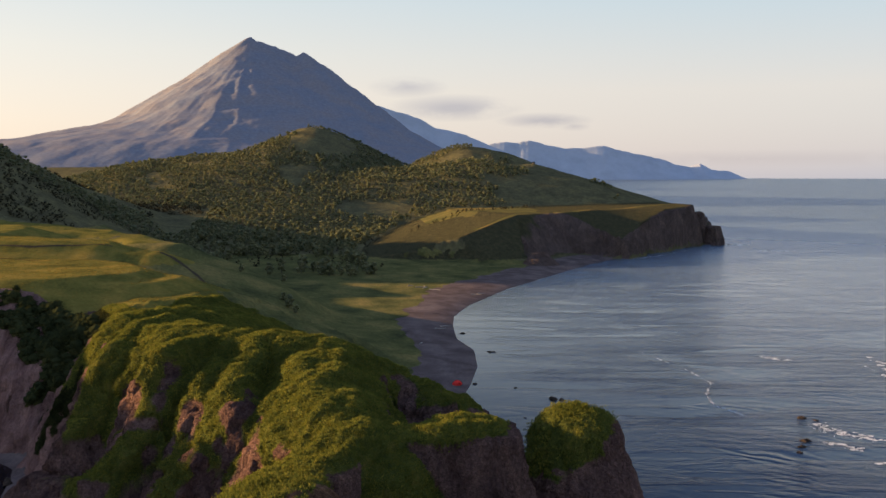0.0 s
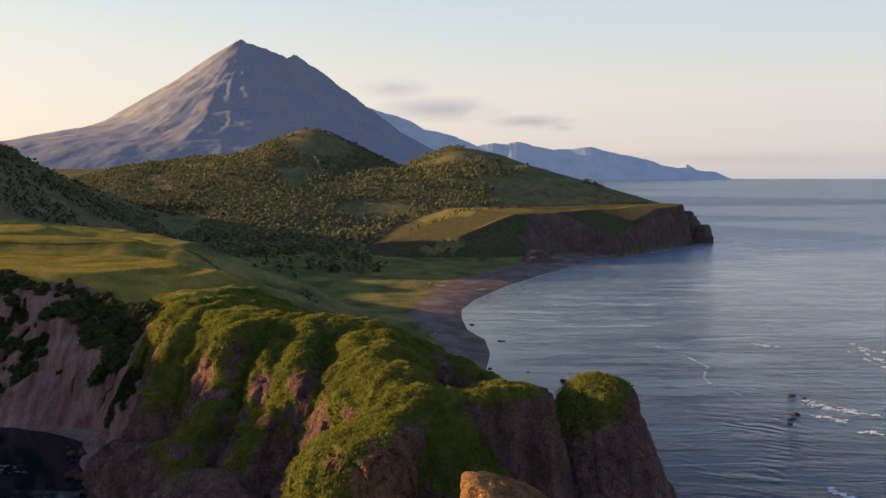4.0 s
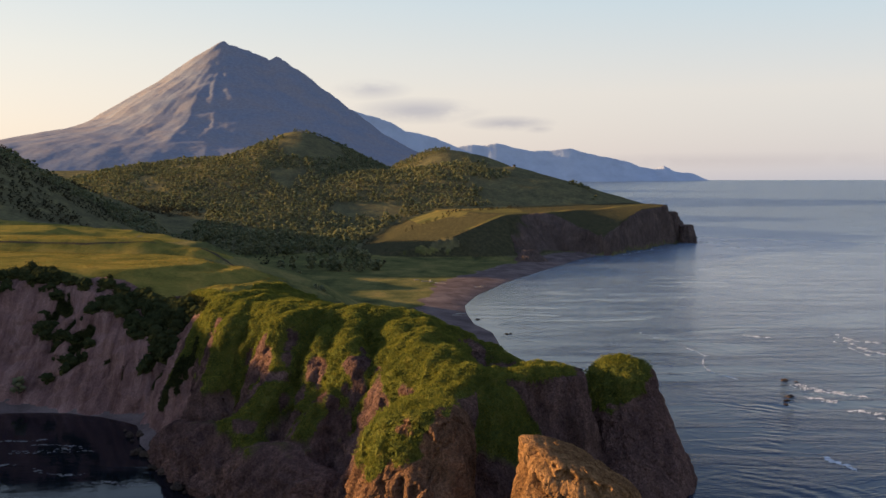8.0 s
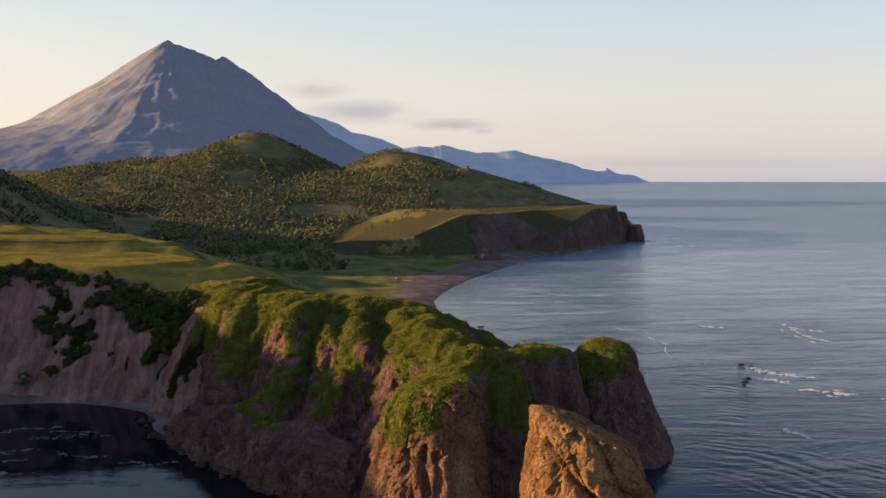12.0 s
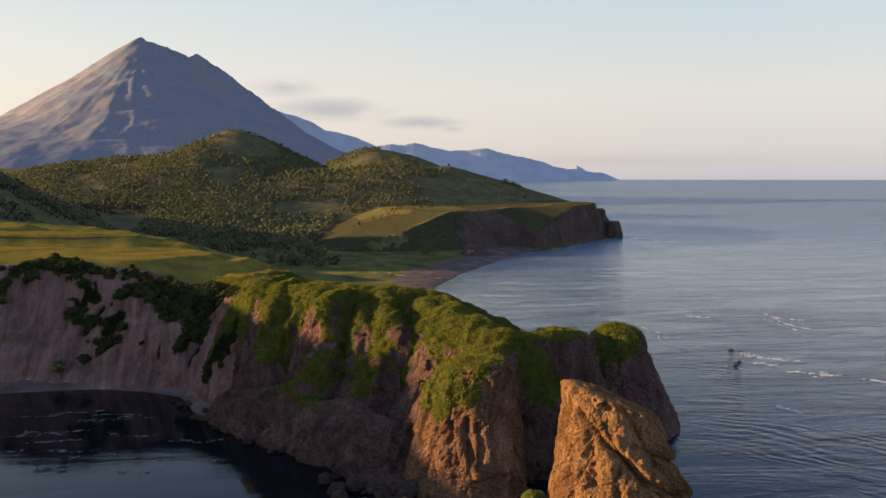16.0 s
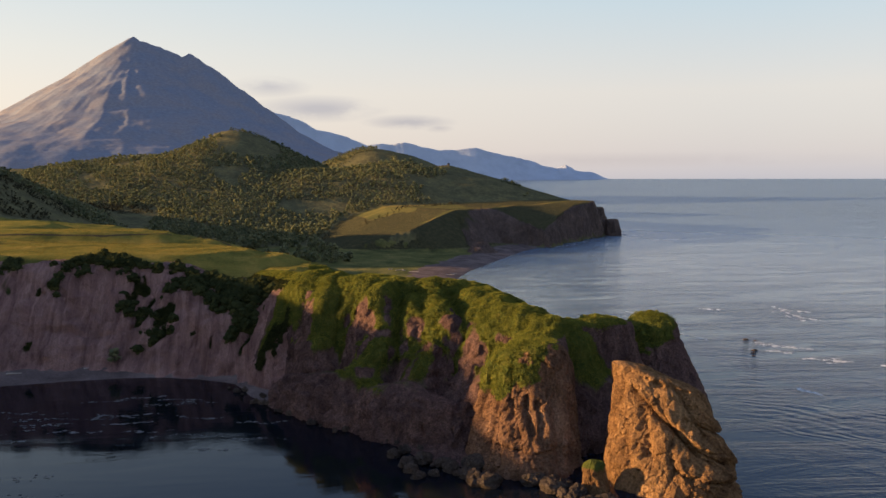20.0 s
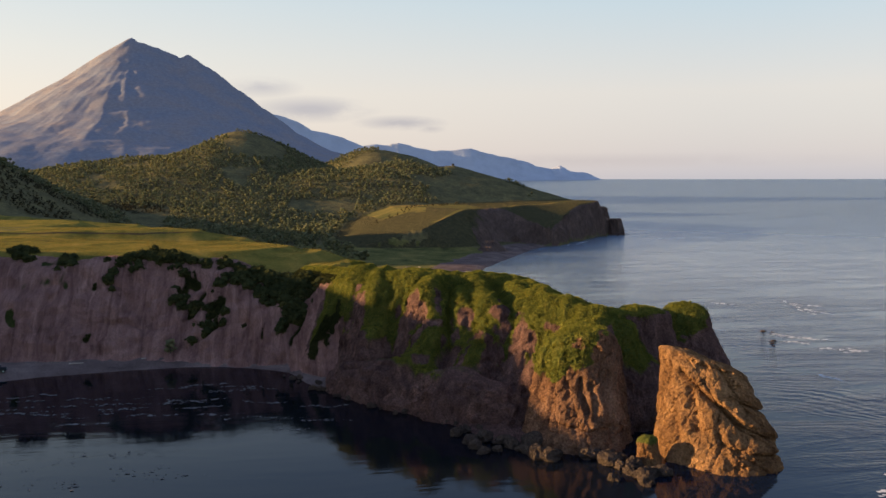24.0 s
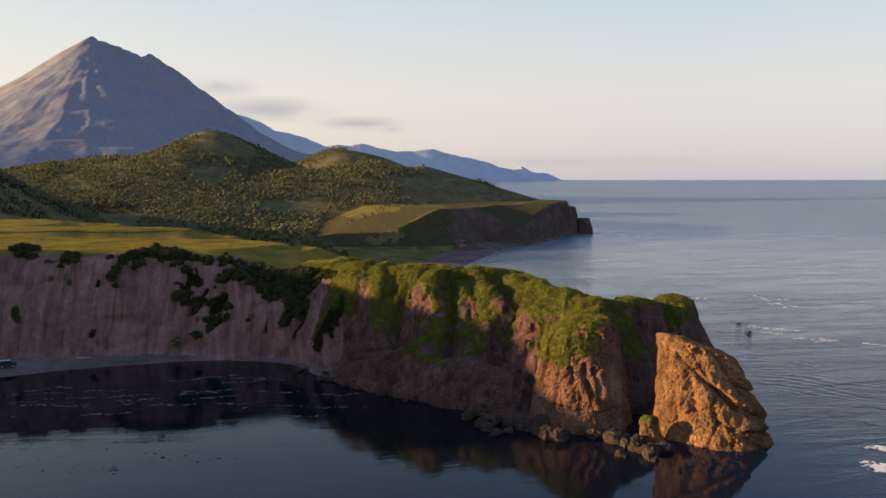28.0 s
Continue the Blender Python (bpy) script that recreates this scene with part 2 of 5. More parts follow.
HEADLAND = (
    ([(-67, 219, 27.4, 4), (-57, 205, 28.4, 4), (-49, 189, 29.4, 4), (-38, 175, 29.4, 3), (-24, 173, 29.0, 3), (-12, 173, 28.2, 3)], 0.85, 4, 1.7),
    ([(-12, 174, 27.2, 2.5), (-4, 173, 24.5, 2), (5, 172, 21, 2), (10, 176, 17, 2), (10, 200, 11, 2), (9, 212, 6, 2)], 0.9, 4, 2.2),
    ([(-12, 170, 27.5, 3), (-9.5, 152, 26.8, 2), (-1, 132, 25.4, 2)], 0.8, 5, 1.9),
    ([(-1, 131, 25.4, 1.5), (-5, 126, 23.8, 2), (-8, 122, 22.0, 2)], 0.7, 2, 4.4),
    ([(-1, 132, 25.4, 1.5), (8, 137, 24, 2), (15.5, 140, 23.6, 1.5)], 0.5, 2, 4.2),
    # spurs that run down to the bay
    ([(-36, 170, 29.0, 1.0), (-37.8, 161.6, 28.4, 0.7), (-38.6, 153.2, 20.4, 0.6), (-42, 147, 13, 2.0), (-46, 143, 7, 2)], 1.75, 3, 2.3),
    ([(-24.5, 168, 28.4, 0.8), (-23, 156, 26.6, 0.7), (-21.8, 148.2, 24.2, 0.7), (-26.2, 144, 18.6, 0.9), (-31, 136, 10, 2.2)], 1.7, 3, 2.3),
    ([(-29, 163, 27.0, 0.5), (-28, 153.4, 23.2, 0.5), (-31, 146, 15, 0.8)], 1.9, 2, 2.3),
    ([(-10.5, 158, 27.0, 0.8), (-11.6, 149, 26.3, 0.6), (-14.5, 139, 19.5, 0.8), (-19, 131, 11, 1.4)], 1.7, 3, 2.3),
    ([(-6, 126, 22.4, 1.0), (-12, 127, 19.4, 0.6), (-17, 127, 15.4, 0.6), (-21, 125, 8, 0.8), (-24, 120, 3, 1)], 2.0, 3, 3.0),
    ([(-49, 184, 29.6, 0.8), (-48.5, 174, 26.6, 0.8), (-52, 165, 16, 1.5), (-56, 157, 6, 2)], 1.6, 3, 2.1),
    ([(-59, 161, 8, 1), (-49, 149, 10.5, 1), (-42, 142, 9, 1), (-35, 136, 11, 1.5), (-25, 127, 9, 1.5)], 1.3, 3, 2.6),
    # bare scree spur beside the gully of bushes
    ([(-58, 206, 26.4, 0.8), (-62.5, 201.5, 19.0, 0.6), (-67, 193, 9.5, 0.8), (-72, 185, 1.8, 1.5)], 1.1, 4, 1.4),
)


def headland(x, y):
    wx, wy = x + fractal(x, y, 1, 13, 5, 0.55) * 1.3, y + fractal(x, y, 2, 13, 5, 0.55) * 1.3
    z = np.full(x.shape, -60.0)
    for line, slope, knee, steep in HEADLAND:
        z = join(z, spine(line, wx, wy, slope, knee, steep), 0.35)
    return z - 0.6


def bump(x, y, cx, cy, top, side, round_off, stretch=1.0, turn=0.0):
    c, s = math.cos(radians(turn)), math.sin(radians(turn))
    u, v = (x - cx) * c + (y - cy) * s, (-(x - cx) * s + (y - cy) * c) * stretch
    return top - side * (np.sqrt(u * u + v * v + round_off ** 2) - round_off)


def hills(x, y):
    wx, wy = x + fractal(x, y, 4, 120, 3) * 10, y + fractal(x, y, 5, 120, 3) * 10
    z = bump(wx, wy, -170, 985, 115, 0.56, 30, 0.8)
    z = join(z, bump(wx, wy, -265, 985, 82, 0.22, 40, 1.0), 5)
    z = join(z, bump(wx, wy, 12, 1260, 105, 0.52, 40), 5)
    z = join(z, bump(wx, wy, -348, 585, 91, 0.60, 25, 0.8), 4)
    # unseen western ridge, added out of view to shade the bay and headland
    z = join(z, spine([(-290, 138, 45, 4), (-284, 156, 56.5, 5), (-274, 190, 65, 5), (-274, 243, 63, 5), (-330, 220, 58, 20)], x, y, 1.8, 60, 1.8), 2)
    z = join(z, spine([(80, 895, 71, 8), (0, 885, 71, 15), (-66, 880, 67, 15), (-120, 800, 38, 15), (-150, 720, 22, 10)], wx, wy, 0.28, 60, 0.42), 5)
    z = z + (ridged(x * 0.8 + y * 0.25, y, 11, 150, 3) - 1.0) * 5.5 * smooth(20, 60, z) * smooth(480, 620, y)
    z = join(z, spine([(82, 890, 69, 6), (110, 888, 53, 5), (156, 885, 32, 6), (194, 855, 31, 6)], wx, wy, 0.38, 40, 0.5), 3)
    return z


def bluff(x, y):
    w = inside_distance(BLUFF_WEST, x, y)
    along, e = (x + 42) * 0.665 + (y - 515) * 0.747, (x + 42) * 0.747 - (y - 515) * 0.665     # crest of the dark slope
    e = e + fractal(x, y, 5, 40, 2) * 3
    s = inside_distance(BLUFF_SEA, x + fractal(x, y, 6, 26, 3) * 5, y + fractal(x, y, 8, 26, 3) * 5)
    top = 31.5 + smooth(680, 900, y) * 6 + fractal(x, y, 0, 60, 2) * 0.8
    front = np.minimum(2 + 0.222 * along, 34) - 0.55 * np.maximum(e, 0) * smooth(330, 120, along) - 0.04 * np.maximum(-e, 0)
    return np.minimum(np.minimum(np.minimum(front, 5 + 0.30 * w), top), 2 + (1.2 + 1.7 * smooth(88, 125, x)) * s), s


def land(x, y):
    z, d = lowland(x, y)
    p, _, _ = plateau(x, y)
    z = join(z, p, 1.0)
    z = np.where(y < 260, join(z, headland(x, y), 0.8), z)
    z = np.where((y > 500) & (y < 1150), join(z, bluff(x, y)[0], 1.2), z)
    z = join(z, np.where(d > -30, hills(x, y), -50.0), 2.5)
    return np.where(d < -45, -6.0, z)


# ---- materials ----
def nodes_of(name, rough=0.9):
    m = bpy.data.materials.new(name)
    m.use_nodes = True
    n, l = m.node_tree.nodes, m.node_tree.links
    b = n["Principled BSDF"]
    b.inputs["Roughness"].default_value = rough
    b.inputs["Specular IOR Level"].default_value = 0.0
    return m, n, l, b


def noise_node(n, l, scale, detail=5, rough=0.6, where=None, distortion=0.0):
    t = n.new("ShaderNodeTexNoise")
    t.inputs["Scale"].default_value, t.inputs["Detail"].default_value = scale, detail
    t.inputs["Roughness"].default_value, t.inputs["Distortion"].default_value = rough, distortion
    if where is not None:
        l.new(where, t.inputs["Vector"])
    return t.outputs["Fac"]


def ramp(n, l, source, stops):
    r = n.new("ShaderNodeValToRGB")
    while len(r.color_ramp.elements) < len(stops):
        r.color_ramp.elements.new(0.5)
    for e, (p, c) in zip(r.color_ramp.elements, stops):
        e.position, e.color = p, (*c, 1) if len(c) == 3 else c
    l.new(source, r.inputs["Fac"])
    return r.outputs["Color"]


def mix(n, l, fac, a, b, kind="MIX"):
    x = n.new("ShaderNodeMix")
    x.data_type, x.blend_type = "RGBA", kind
    for value, socket in ((fac, x.inputs[0]), (a, x.inputs[6]), (b, x.inputs[7])):
        if isinstance(value, (int, float)):
            socket.default_value = value
        elif isinstance(value, tuple):
            socket.default_value = (*value, 1)
        else:
            l.new(value, socket)
    return x.outputs[2]


def math_node(n, l, op, a, b=0.0, clamp=False):
    x = n.new("ShaderNodeMath")
    x.operation, x.use_clamp = op, clamp
    for value, socket in ((a, x.inputs[0]), (b, x.inputs[1])):
        if isinstance(value, (int, float)):
            socket.default_value = value
        else:
            l.new(value, socket)
    return x.outputs[0]


def position(n, l, scale=(1, 1, 1)):
    g, m = n.new("ShaderNodeNewGeometry"), n.new("ShaderNodeMapping")
    m.inputs["Scale"].default_value = scale
    l.new(g.outputs["Position"], m.inputs["Vector"])
    return m.outputs["Vector"], g


def relief(n, l, b, height, strength, distance):
    x = n.new("ShaderNodeBump")
    x.inputs["Strength"].default_value, x.inputs["Distance"].default_value = strength, distance
    l.new(height, x.inputs["Height"])
    l.new(x.outputs["Normal"], b.inputs["Normal"])


def grass_material(name, dark, mid, light, patch, grain, bumpy=0.9, contrast=0.55):
    m, n, l, b = nodes_of(name)
    p, _ = position(n, l)
    wide, fine = noise_node(n, l, 1 / patch, 4, 0.6, p, 0.4), noise_node(n, l, 1 / grain, 4, 0.7, p)
    c = ramp(n, l, wide, ((0.3, dark), (0.5, mid), (0.72, light)))
    c = mix(n, l, contrast, c, ramp(n, l, fine, ((0.3, (0.35, 0.35, 0.35)), (0.7, (1.3, 1.3, 1.2)))), "MULTIPLY")
    l.new(c, b.inputs["Base Color"])
    relief(n, l, b, fine, bumpy, grain * 0.35)
    return m


def rock_material(name, dark, mid, light, green, green_at, up=0.62, stretch=(1, 1, 0.22), streaky=0.5, fleck=0.75):
    """Layered rock with vertical streaks, and grass where the face is flat enough."""
    m, n, l, b = nodes_of(name)
    p, g = position(n, l)
    streak, _ = position(n, l, stretch)
    a, s, f = noise_node(n, l, 0.09, 5, 0.6, p, 0.5), noise_node(n, l, 0.5, 5, 0.65, streak, 0.6), noise_node(n, l, 2.2, 5, 0.7, p)
    c = mix(n, l, streaky, ramp(n, l, a, ((0.3, dark), (0.5, mid), (0.7, light))), ramp(n, l, s, ((0.3, dark), (0.5, mid), (0.72, light))))
    c = mix(n, l, fleck, c, ramp(n, l, f, ((0.32, (0.35, 0.34, 0.33)), (0.66, (1.35, 1.3, 1.28)))), "MULTIPLY")
    crack = n.new("ShaderNodeTexVoronoi")
    crack.feature = "DISTANCE_TO_EDGE"
    crack.inputs["Scale"].default_value = 0.85
    bent = n.new("ShaderNodeVectorMath")
    bent.operation = "ADD"
    warp = n.new("ShaderNodeTexNoise")
    warp.inputs["Scale"].default_value, warp.inputs["Detail"].default_value = 0.8, 4
    l.new(p, warp.inputs["Vector"]), l.new(p, bent.inputs[0]), l.new(warp.outputs["Color"], bent.inputs[1])
    l.new(bent.outputs["Vector"], crack.inputs["Vector"])
    joint = ramp(n, l, crack.outputs["Distance"], ((0.0, (0, 0, 0)), (0.10, (1, 1, 1))))
    grit = noise_node(n, l, 7.0, 3, 0.7, p)
    c = mix(n, l, 0.6, c, ramp(n, l, grit, ((0.34, (0.45, 0.44, 0.43)), (0.66, (1.4, 1.36, 1.34)))), "MULTIPLY")
    if green is not None:
        grown = n.new("ShaderNodeAttribute")
        grown.attribute_name = "plants"
        k = math_node(n, l, "ADD", grown.outputs["Fac"], math_node(n, l, "MULTIPLY", math_node(n, l, "SUBTRACT", f, 0.5), green_at))
        k = ramp(n, l, k, ((up - 0.22, (0, 0, 0)), (up + 0.18, (1, 1, 1))))
        leaf = ramp(n, l, noise_node(n, l, 0.35, 6, 0.75, p), ((0.3, green[0]), (0.52, green[1]), (0.72, green[2])))
        leaf = mix(n, l, 0.7, leaf, ramp(n, l, grit, ((0.34, (0.5, 0.5, 0.5)), (0.66, (1.4, 1.4, 1.3)))), "MULTIPLY")
        c = mix(n, l, k, c, leaf)
    l.new(c, b.inputs["Base Color"])
    relief(n, l, b, math_node(n, l, "ADD", math_node(n, l, "ADD", math_node(n, l, "MULTIPLY", s, 1.5), f), math_node(n, l, "MULTIPLY", joint, 0.25)), 1.0, 0.8)
    return m


LEAF = ((0.050, 0.066, 0.020), (0.105, 0.115, 0.028), (0.20, 0.170, 0.044))
BAY_LEAF = ((0.030, 0.040, 0.016), (0.052, 0.066, 0.022), (0.085, 0.090, 0.032))
DRY_LEAF = ((0.055, 0.054, 0.032), (0.080, 0.074, 0.040), (0.13, 0.105, 0.052))
M_HEADLAND = rock_material("headland_rock_and_herbs", (0.052, 0.034, 0.033), (0.150, 0.092, 0.080), (0.31, 0.19, 0.15), LEAF, 0.8, 0.5)
M_PILLAR = rock_material("ochre_rock", (0.095, 0.052, 0.028), (0.27, 0.150, 0.070), (0.46, 0.275, 0.13), LEAF, 0.8, 0.6)
M_BAY = rock_material("pink_sandy_cliff", (0.105, 0.058, 0.052), (0.29, 0.168, 0.146), (0.50, 0.31, 0.26), BAY_LEAF, 0.8, 0.6, (0.8, 0.14, 0.10), 0.7, 0.4)
M_BLUFF = rock_material("dark_basalt_and_turf", (0.072, 0.055, 0.050), (0.140, 0.105, 0.090), (0.24, 0.174, 0.140), DRY_LEAF, 0.8, 0.6)
M_MEADOW = grass_material("golden_meadow", (0.085, 0.086, 0.024), (0.17, 0.146, 0.036), (0.28, 0.20, 0.05), 11, 0.9, 0.8, 0.4)
M_TURF = grass_material("dry_turf", (0.080, 0.082, 0.034), (0.130, 0.115, 0.042), (0.23, 0.165, 0.054), 26, 1.4, 0.8, 0.4)
M_VALLEY = grass_material("valley_grass", (0.062, 0.066, 0.030), (0.120, 0.118, 0.044), (0.22, 0.175, 0.066), 18, 1.2)
M_HILL = grass_material("hill_scrub", (0.088, 0.080, 0.046), (0.122, 0.110, 0.058), (0.17, 0.148, 0.070), 14, 3)
M_BEACH = grass_material("dark_shingle", (0.088, 0.066, 0.062), (0.145, 0.108, 0.100), (0.21, 0.160, 0.145), 12, 0.5)
# volcano and ranges: distance haze is mixed into the base colours
M_MOUNTAIN = grass_material("haze_tinted_volcano", (0.205, 0.225, 0.275), (0.235, 0.235, 0.265), (0.265, 0.24, 0.245), 70, 7, 0.10, 0.30)
M_RANGE = grass_material("haze_tinted_range", (0.40, 0.445, 0.52), (0.42, 0.465, 0.54), (0.44, 0.48, 0.55), 500, 90, 0.15, 0.2)

# water: still in the bay, rippled outside in drifting bands
M_SEA, n, l, b = nodes_of("sea_water", 0.06)
b.inputs["Specular IOR Level"].default_value = 0.5
p, g = position(n, l)
bands, _ = position(n, l, (0.35, 1, 1))
cross = n.new("ShaderNodeSeparateXYZ")
l.new(g.outputs["Position"], cross.inputs[0])
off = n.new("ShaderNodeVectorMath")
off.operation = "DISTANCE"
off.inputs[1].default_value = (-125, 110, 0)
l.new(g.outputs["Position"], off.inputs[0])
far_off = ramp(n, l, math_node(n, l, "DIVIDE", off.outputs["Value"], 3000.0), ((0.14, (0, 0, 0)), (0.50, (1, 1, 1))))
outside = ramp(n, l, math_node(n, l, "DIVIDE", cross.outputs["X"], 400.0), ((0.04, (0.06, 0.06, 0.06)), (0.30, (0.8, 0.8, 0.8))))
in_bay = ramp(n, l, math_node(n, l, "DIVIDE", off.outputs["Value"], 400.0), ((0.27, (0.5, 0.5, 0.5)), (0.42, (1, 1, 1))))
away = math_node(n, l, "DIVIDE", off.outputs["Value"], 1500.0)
# base colour pales with distance to imitate the brighter sky sheen far out
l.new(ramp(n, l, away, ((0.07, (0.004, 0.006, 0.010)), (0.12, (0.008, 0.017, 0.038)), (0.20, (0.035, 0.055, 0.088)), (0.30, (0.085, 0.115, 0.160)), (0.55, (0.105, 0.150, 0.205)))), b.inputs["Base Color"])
# bay tint and low IOR hold down rock reflections; far IOR lifts sky sheen
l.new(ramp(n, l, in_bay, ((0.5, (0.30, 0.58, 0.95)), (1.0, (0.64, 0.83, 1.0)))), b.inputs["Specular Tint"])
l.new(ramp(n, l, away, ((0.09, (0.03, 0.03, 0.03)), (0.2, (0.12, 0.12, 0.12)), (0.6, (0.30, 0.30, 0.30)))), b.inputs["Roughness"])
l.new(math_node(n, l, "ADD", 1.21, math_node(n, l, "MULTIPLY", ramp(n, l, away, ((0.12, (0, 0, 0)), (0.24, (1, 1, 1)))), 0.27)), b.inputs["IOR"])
patches = ramp(n, l, noise_node(n, l, 0.010, 5, 0.6, bands, 0.8), ((0.36, (0.28, 0.28, 0.28)), (0.62, (1, 1, 1))))
gusts, _ = position(n, l, (0.22, 1, 1))
gust = ramp(n, l, noise_node(n, l, 0.075, 5, 0.65, gusts, 1.2), ((0.42, (0.25, 0.25, 0.25)), (0.62, (1.2, 1.2, 1.2))))
small = noise_node(n, l, 0.7, 5, 0.7, p, 0.6)
wide = noise_node(n, l, 0.12, 5, 0.6, p, 1.2)
height = math_node(n, l, "ADD", math_node(n, l, "MULTIPLY", small, 0.50), math_node(n, l, "MULTIPLY", wide, 0.95))
amount = math_node(n, l, "MULTIPLY", math_node(n, l, "MULTIPLY", outside, in_bay), math_node(n, l, "MULTIPLY", patches, gust))
amount = math_node(n, l, "MAXIMUM", amount, math_node(n, l, "MULTIPLY", far_off, math_node(n, l, "MULTIPLY", gust, 3.0)))
# swell bent round the headland, in narrow trains
centre = n.new("ShaderNodeMapping")
centre.inputs["Location"].default_value = (-12, -85, 0)
l.new(g.outputs["Position"], centre.inputs["Vector"])
swell = n.new("ShaderNodeTexWave")
swell.wave_type, swell.rings_direction = "RINGS", "Z"
swell.inputs["Scale"].default_value, swell.inputs["Distortion"].default_value = 0.085, 16.0
swell.inputs["Detail"].default_value, swell.inputs["Detail Scale"].default_value = 3.0, 0.5
l.new(centre.outputs["Vector"], swell.inputs["Vector"])
lines = ramp(n, l, noise_node(n, l, 0.024, 4, 0.6, p, 0.8), ((0.50, (0, 0, 0)), (0.62, (1, 1, 1))))
trains = math_node(n, l, "MULTIPLY", math_node(n, l, "MULTIPLY", swell.outputs["Fac"], lines), math_node(n, l, "MULTIPLY", in_bay, 0.15))
clear = ramp(n, l, math_node(n, l, "DIVIDE", cross.outputs["X"], 400.0), ((0.10, (0, 0, 0)), (0.17, (1, 1, 1))))
trains = math_node(n, l, "MULTIPLY", trains, clear)
relief(n, l, b, math_node(n, l, "ADD", math_node(n, l, "MULTIPLY", height, amount), trains), 1.0, 1.0)

M_RIB = rock_material("orange_brown_rock", (0.072, 0.042, 0.030), (0.195, 0.110, 0.066), (0.38, 0.225, 0.14), LEAF, 0.8, 0.5)
M_BOULDER = rock_material("grey_boulder", (0.04, 0.034, 0.03), (0.09, 0.072, 0.06), (0.16, 0.12, 0.09), None, 0.3)


def leaf_material(name, stops, through_light=0.25):
    m, n, l, b = nodes_of(name, 0.75)
    g = n.new("ShaderNodeNewGeometry")
    p, _ = position(n, l)
    c = ramp(n, l, g.outputs["Random Per Island"], stops)
    c = mix(n, l, 0.5, c, ramp(n, l, noise_node(n, l, 0.12, 4, 0.6, p), ((0.3, (0.5, 0.55, 0.5)), (0.7, (1.35, 1.25, 1.1)))), "MULTIPLY")
    c = mix(n, l, 0.7, c, ramp(n, l, noise_node(n, l, 0.55, 4, 0.65, p), ((0.3, (0.42, 0.48, 0.45)), (0.7, (1.45, 1.35, 1.2)))), "MULTIPLY")
    l.new(c, b.inputs["Base Color"])
    t, s = n.new("ShaderNodeBsdfTranslucent"), n.new("ShaderNodeMixShader")
    l.new(c, t.inputs["Color"])
    s.inputs[0].default_value = through_light
    l.new(b.outputs[0], s.inputs[1]), l.new(t.outputs[0], s.inputs[2])
    l.new(s.outputs[0], n["Material Output"].inputs["Surface"])
    return m


def plain_material(name, colour, rough, grain, metal=0.0):
    m, n, l, b = nodes_of(name, rough)
    b.inputs["Metallic"].default_value = metal
    p, _ = position(n, l)
    f = noise_node(n, l, grain, 4, 0.6, p)
    l.new(ramp(n, l, f, ((0.3, tuple(c * 0.7 for c in colour)), (0.7, tuple(min(1, c * 1.25) for c in colour)))), b.inputs["Base Color"])
    relief(n, l, b, f, 0.2, 0.02)
    return m


M_HERB = leaf_material("herb_leaves", ((0.0, (0.120, 0.145, 0.032)), (0.5, (0.165, 0.175, 0.038)), (1.0, (0.23, 0.210, 0.046))), 0.35)
M_STRAW = leaf_material("dry_grass", ((0.0, (0.14, 0.12, 0.032)), (0.5, (0.20, 0.155, 0.04)), (1.0, (0.28, 0.195, 0.055))))
# tree colour is raised and made bluer to stand in for distance haze
M_TREE = leaf_material("tree_leaves", ((0.0, (0.165, 0.190, 0.120)), (0.5, (0.195, 0.210, 0.125)), (1.0, (0.235, 0.230, 0.130))), 0.5)
M_BUSH = leaf_material("bush_leaves", ((0.0, (0.032, 0.040, 0.020)), (0.6, (0.050, 0.058, 0.026)), (1.0, (0.080, 0.080, 0.032))), 0.25)
M_SCRUB = leaf_material("scrub_leaves", ((0.0, (0.048, 0.048, 0.034)), (0.5, (0.060, 0.056, 0.038)), (1.0, (0.078, 0.068, 0.042))), 0.3)
M_BARK = plain_material("grey_bark", (0.10, 0.085, 0.07), 0.9, 6)
M_FOAM = plain_material("white_foam", (0.62, 0.62, 0.62), 0.8, 2.5)
M_DRIFT_FOAM = plain_material("thin_foam", (0.15, 0.14, 0.13), 0.8, 2.5)
M_DARK_PAINT = plain_material("dark_paint", (0.03, 0.035, 0.04), 0.4, 3)
M_PALE_PAINT = plain_material("pale_paint", (0.42, 0.50, 0.44), 0.5, 3)
M_GLASS = plain_material("dark_window_glass", (0.02, 0.025, 0.03), 0.05, 1)
M_RUBBER = plain_material("black_rubber", (0.02, 0.02, 0.02), 0.8, 8)
M_TENT = plain_material("red_nylon", (0.75, 0.05, 0.04), 0.6, 4)
M_TENT_DARK = plain_material("dark_red_nylon", (0.35, 0.02, 0.02), 0.6, 4)
M_DRIFT = plain_material("bleached_wood", (0.34, 0.30, 0.26), 0.85, 9)


M_SOIL = plain_material("dark_worn_soil", (0.075, 0.058, 0.036), 0.95, 1.5)


# ---- meshes ----
def mesh_object(name, verts, faces, material, even=True):
    me = bpy.data.meshes.new(name)
    verts, faces = np.asarray(verts, np.float32), np.asarray(faces, np.int32)
    k = faces.shape[1]
    me.vertices.add(len(verts)), me.loops.add(faces.size), me.polygons.add(len(faces))
    me.vertices.foreach_set("co", verts.ravel())
    me.loops.foreach_set("vertex_index", faces.ravel())
    me.polygons.foreach_set("loop_start", np.arange(0, faces.size, k, dtype=np.int32))
    me.polygons.foreach_set("use_smooth", np.full(len(faces), even))
    me.update(calc_edges=True)
    me.materials.append(material)
    return new(name, me)


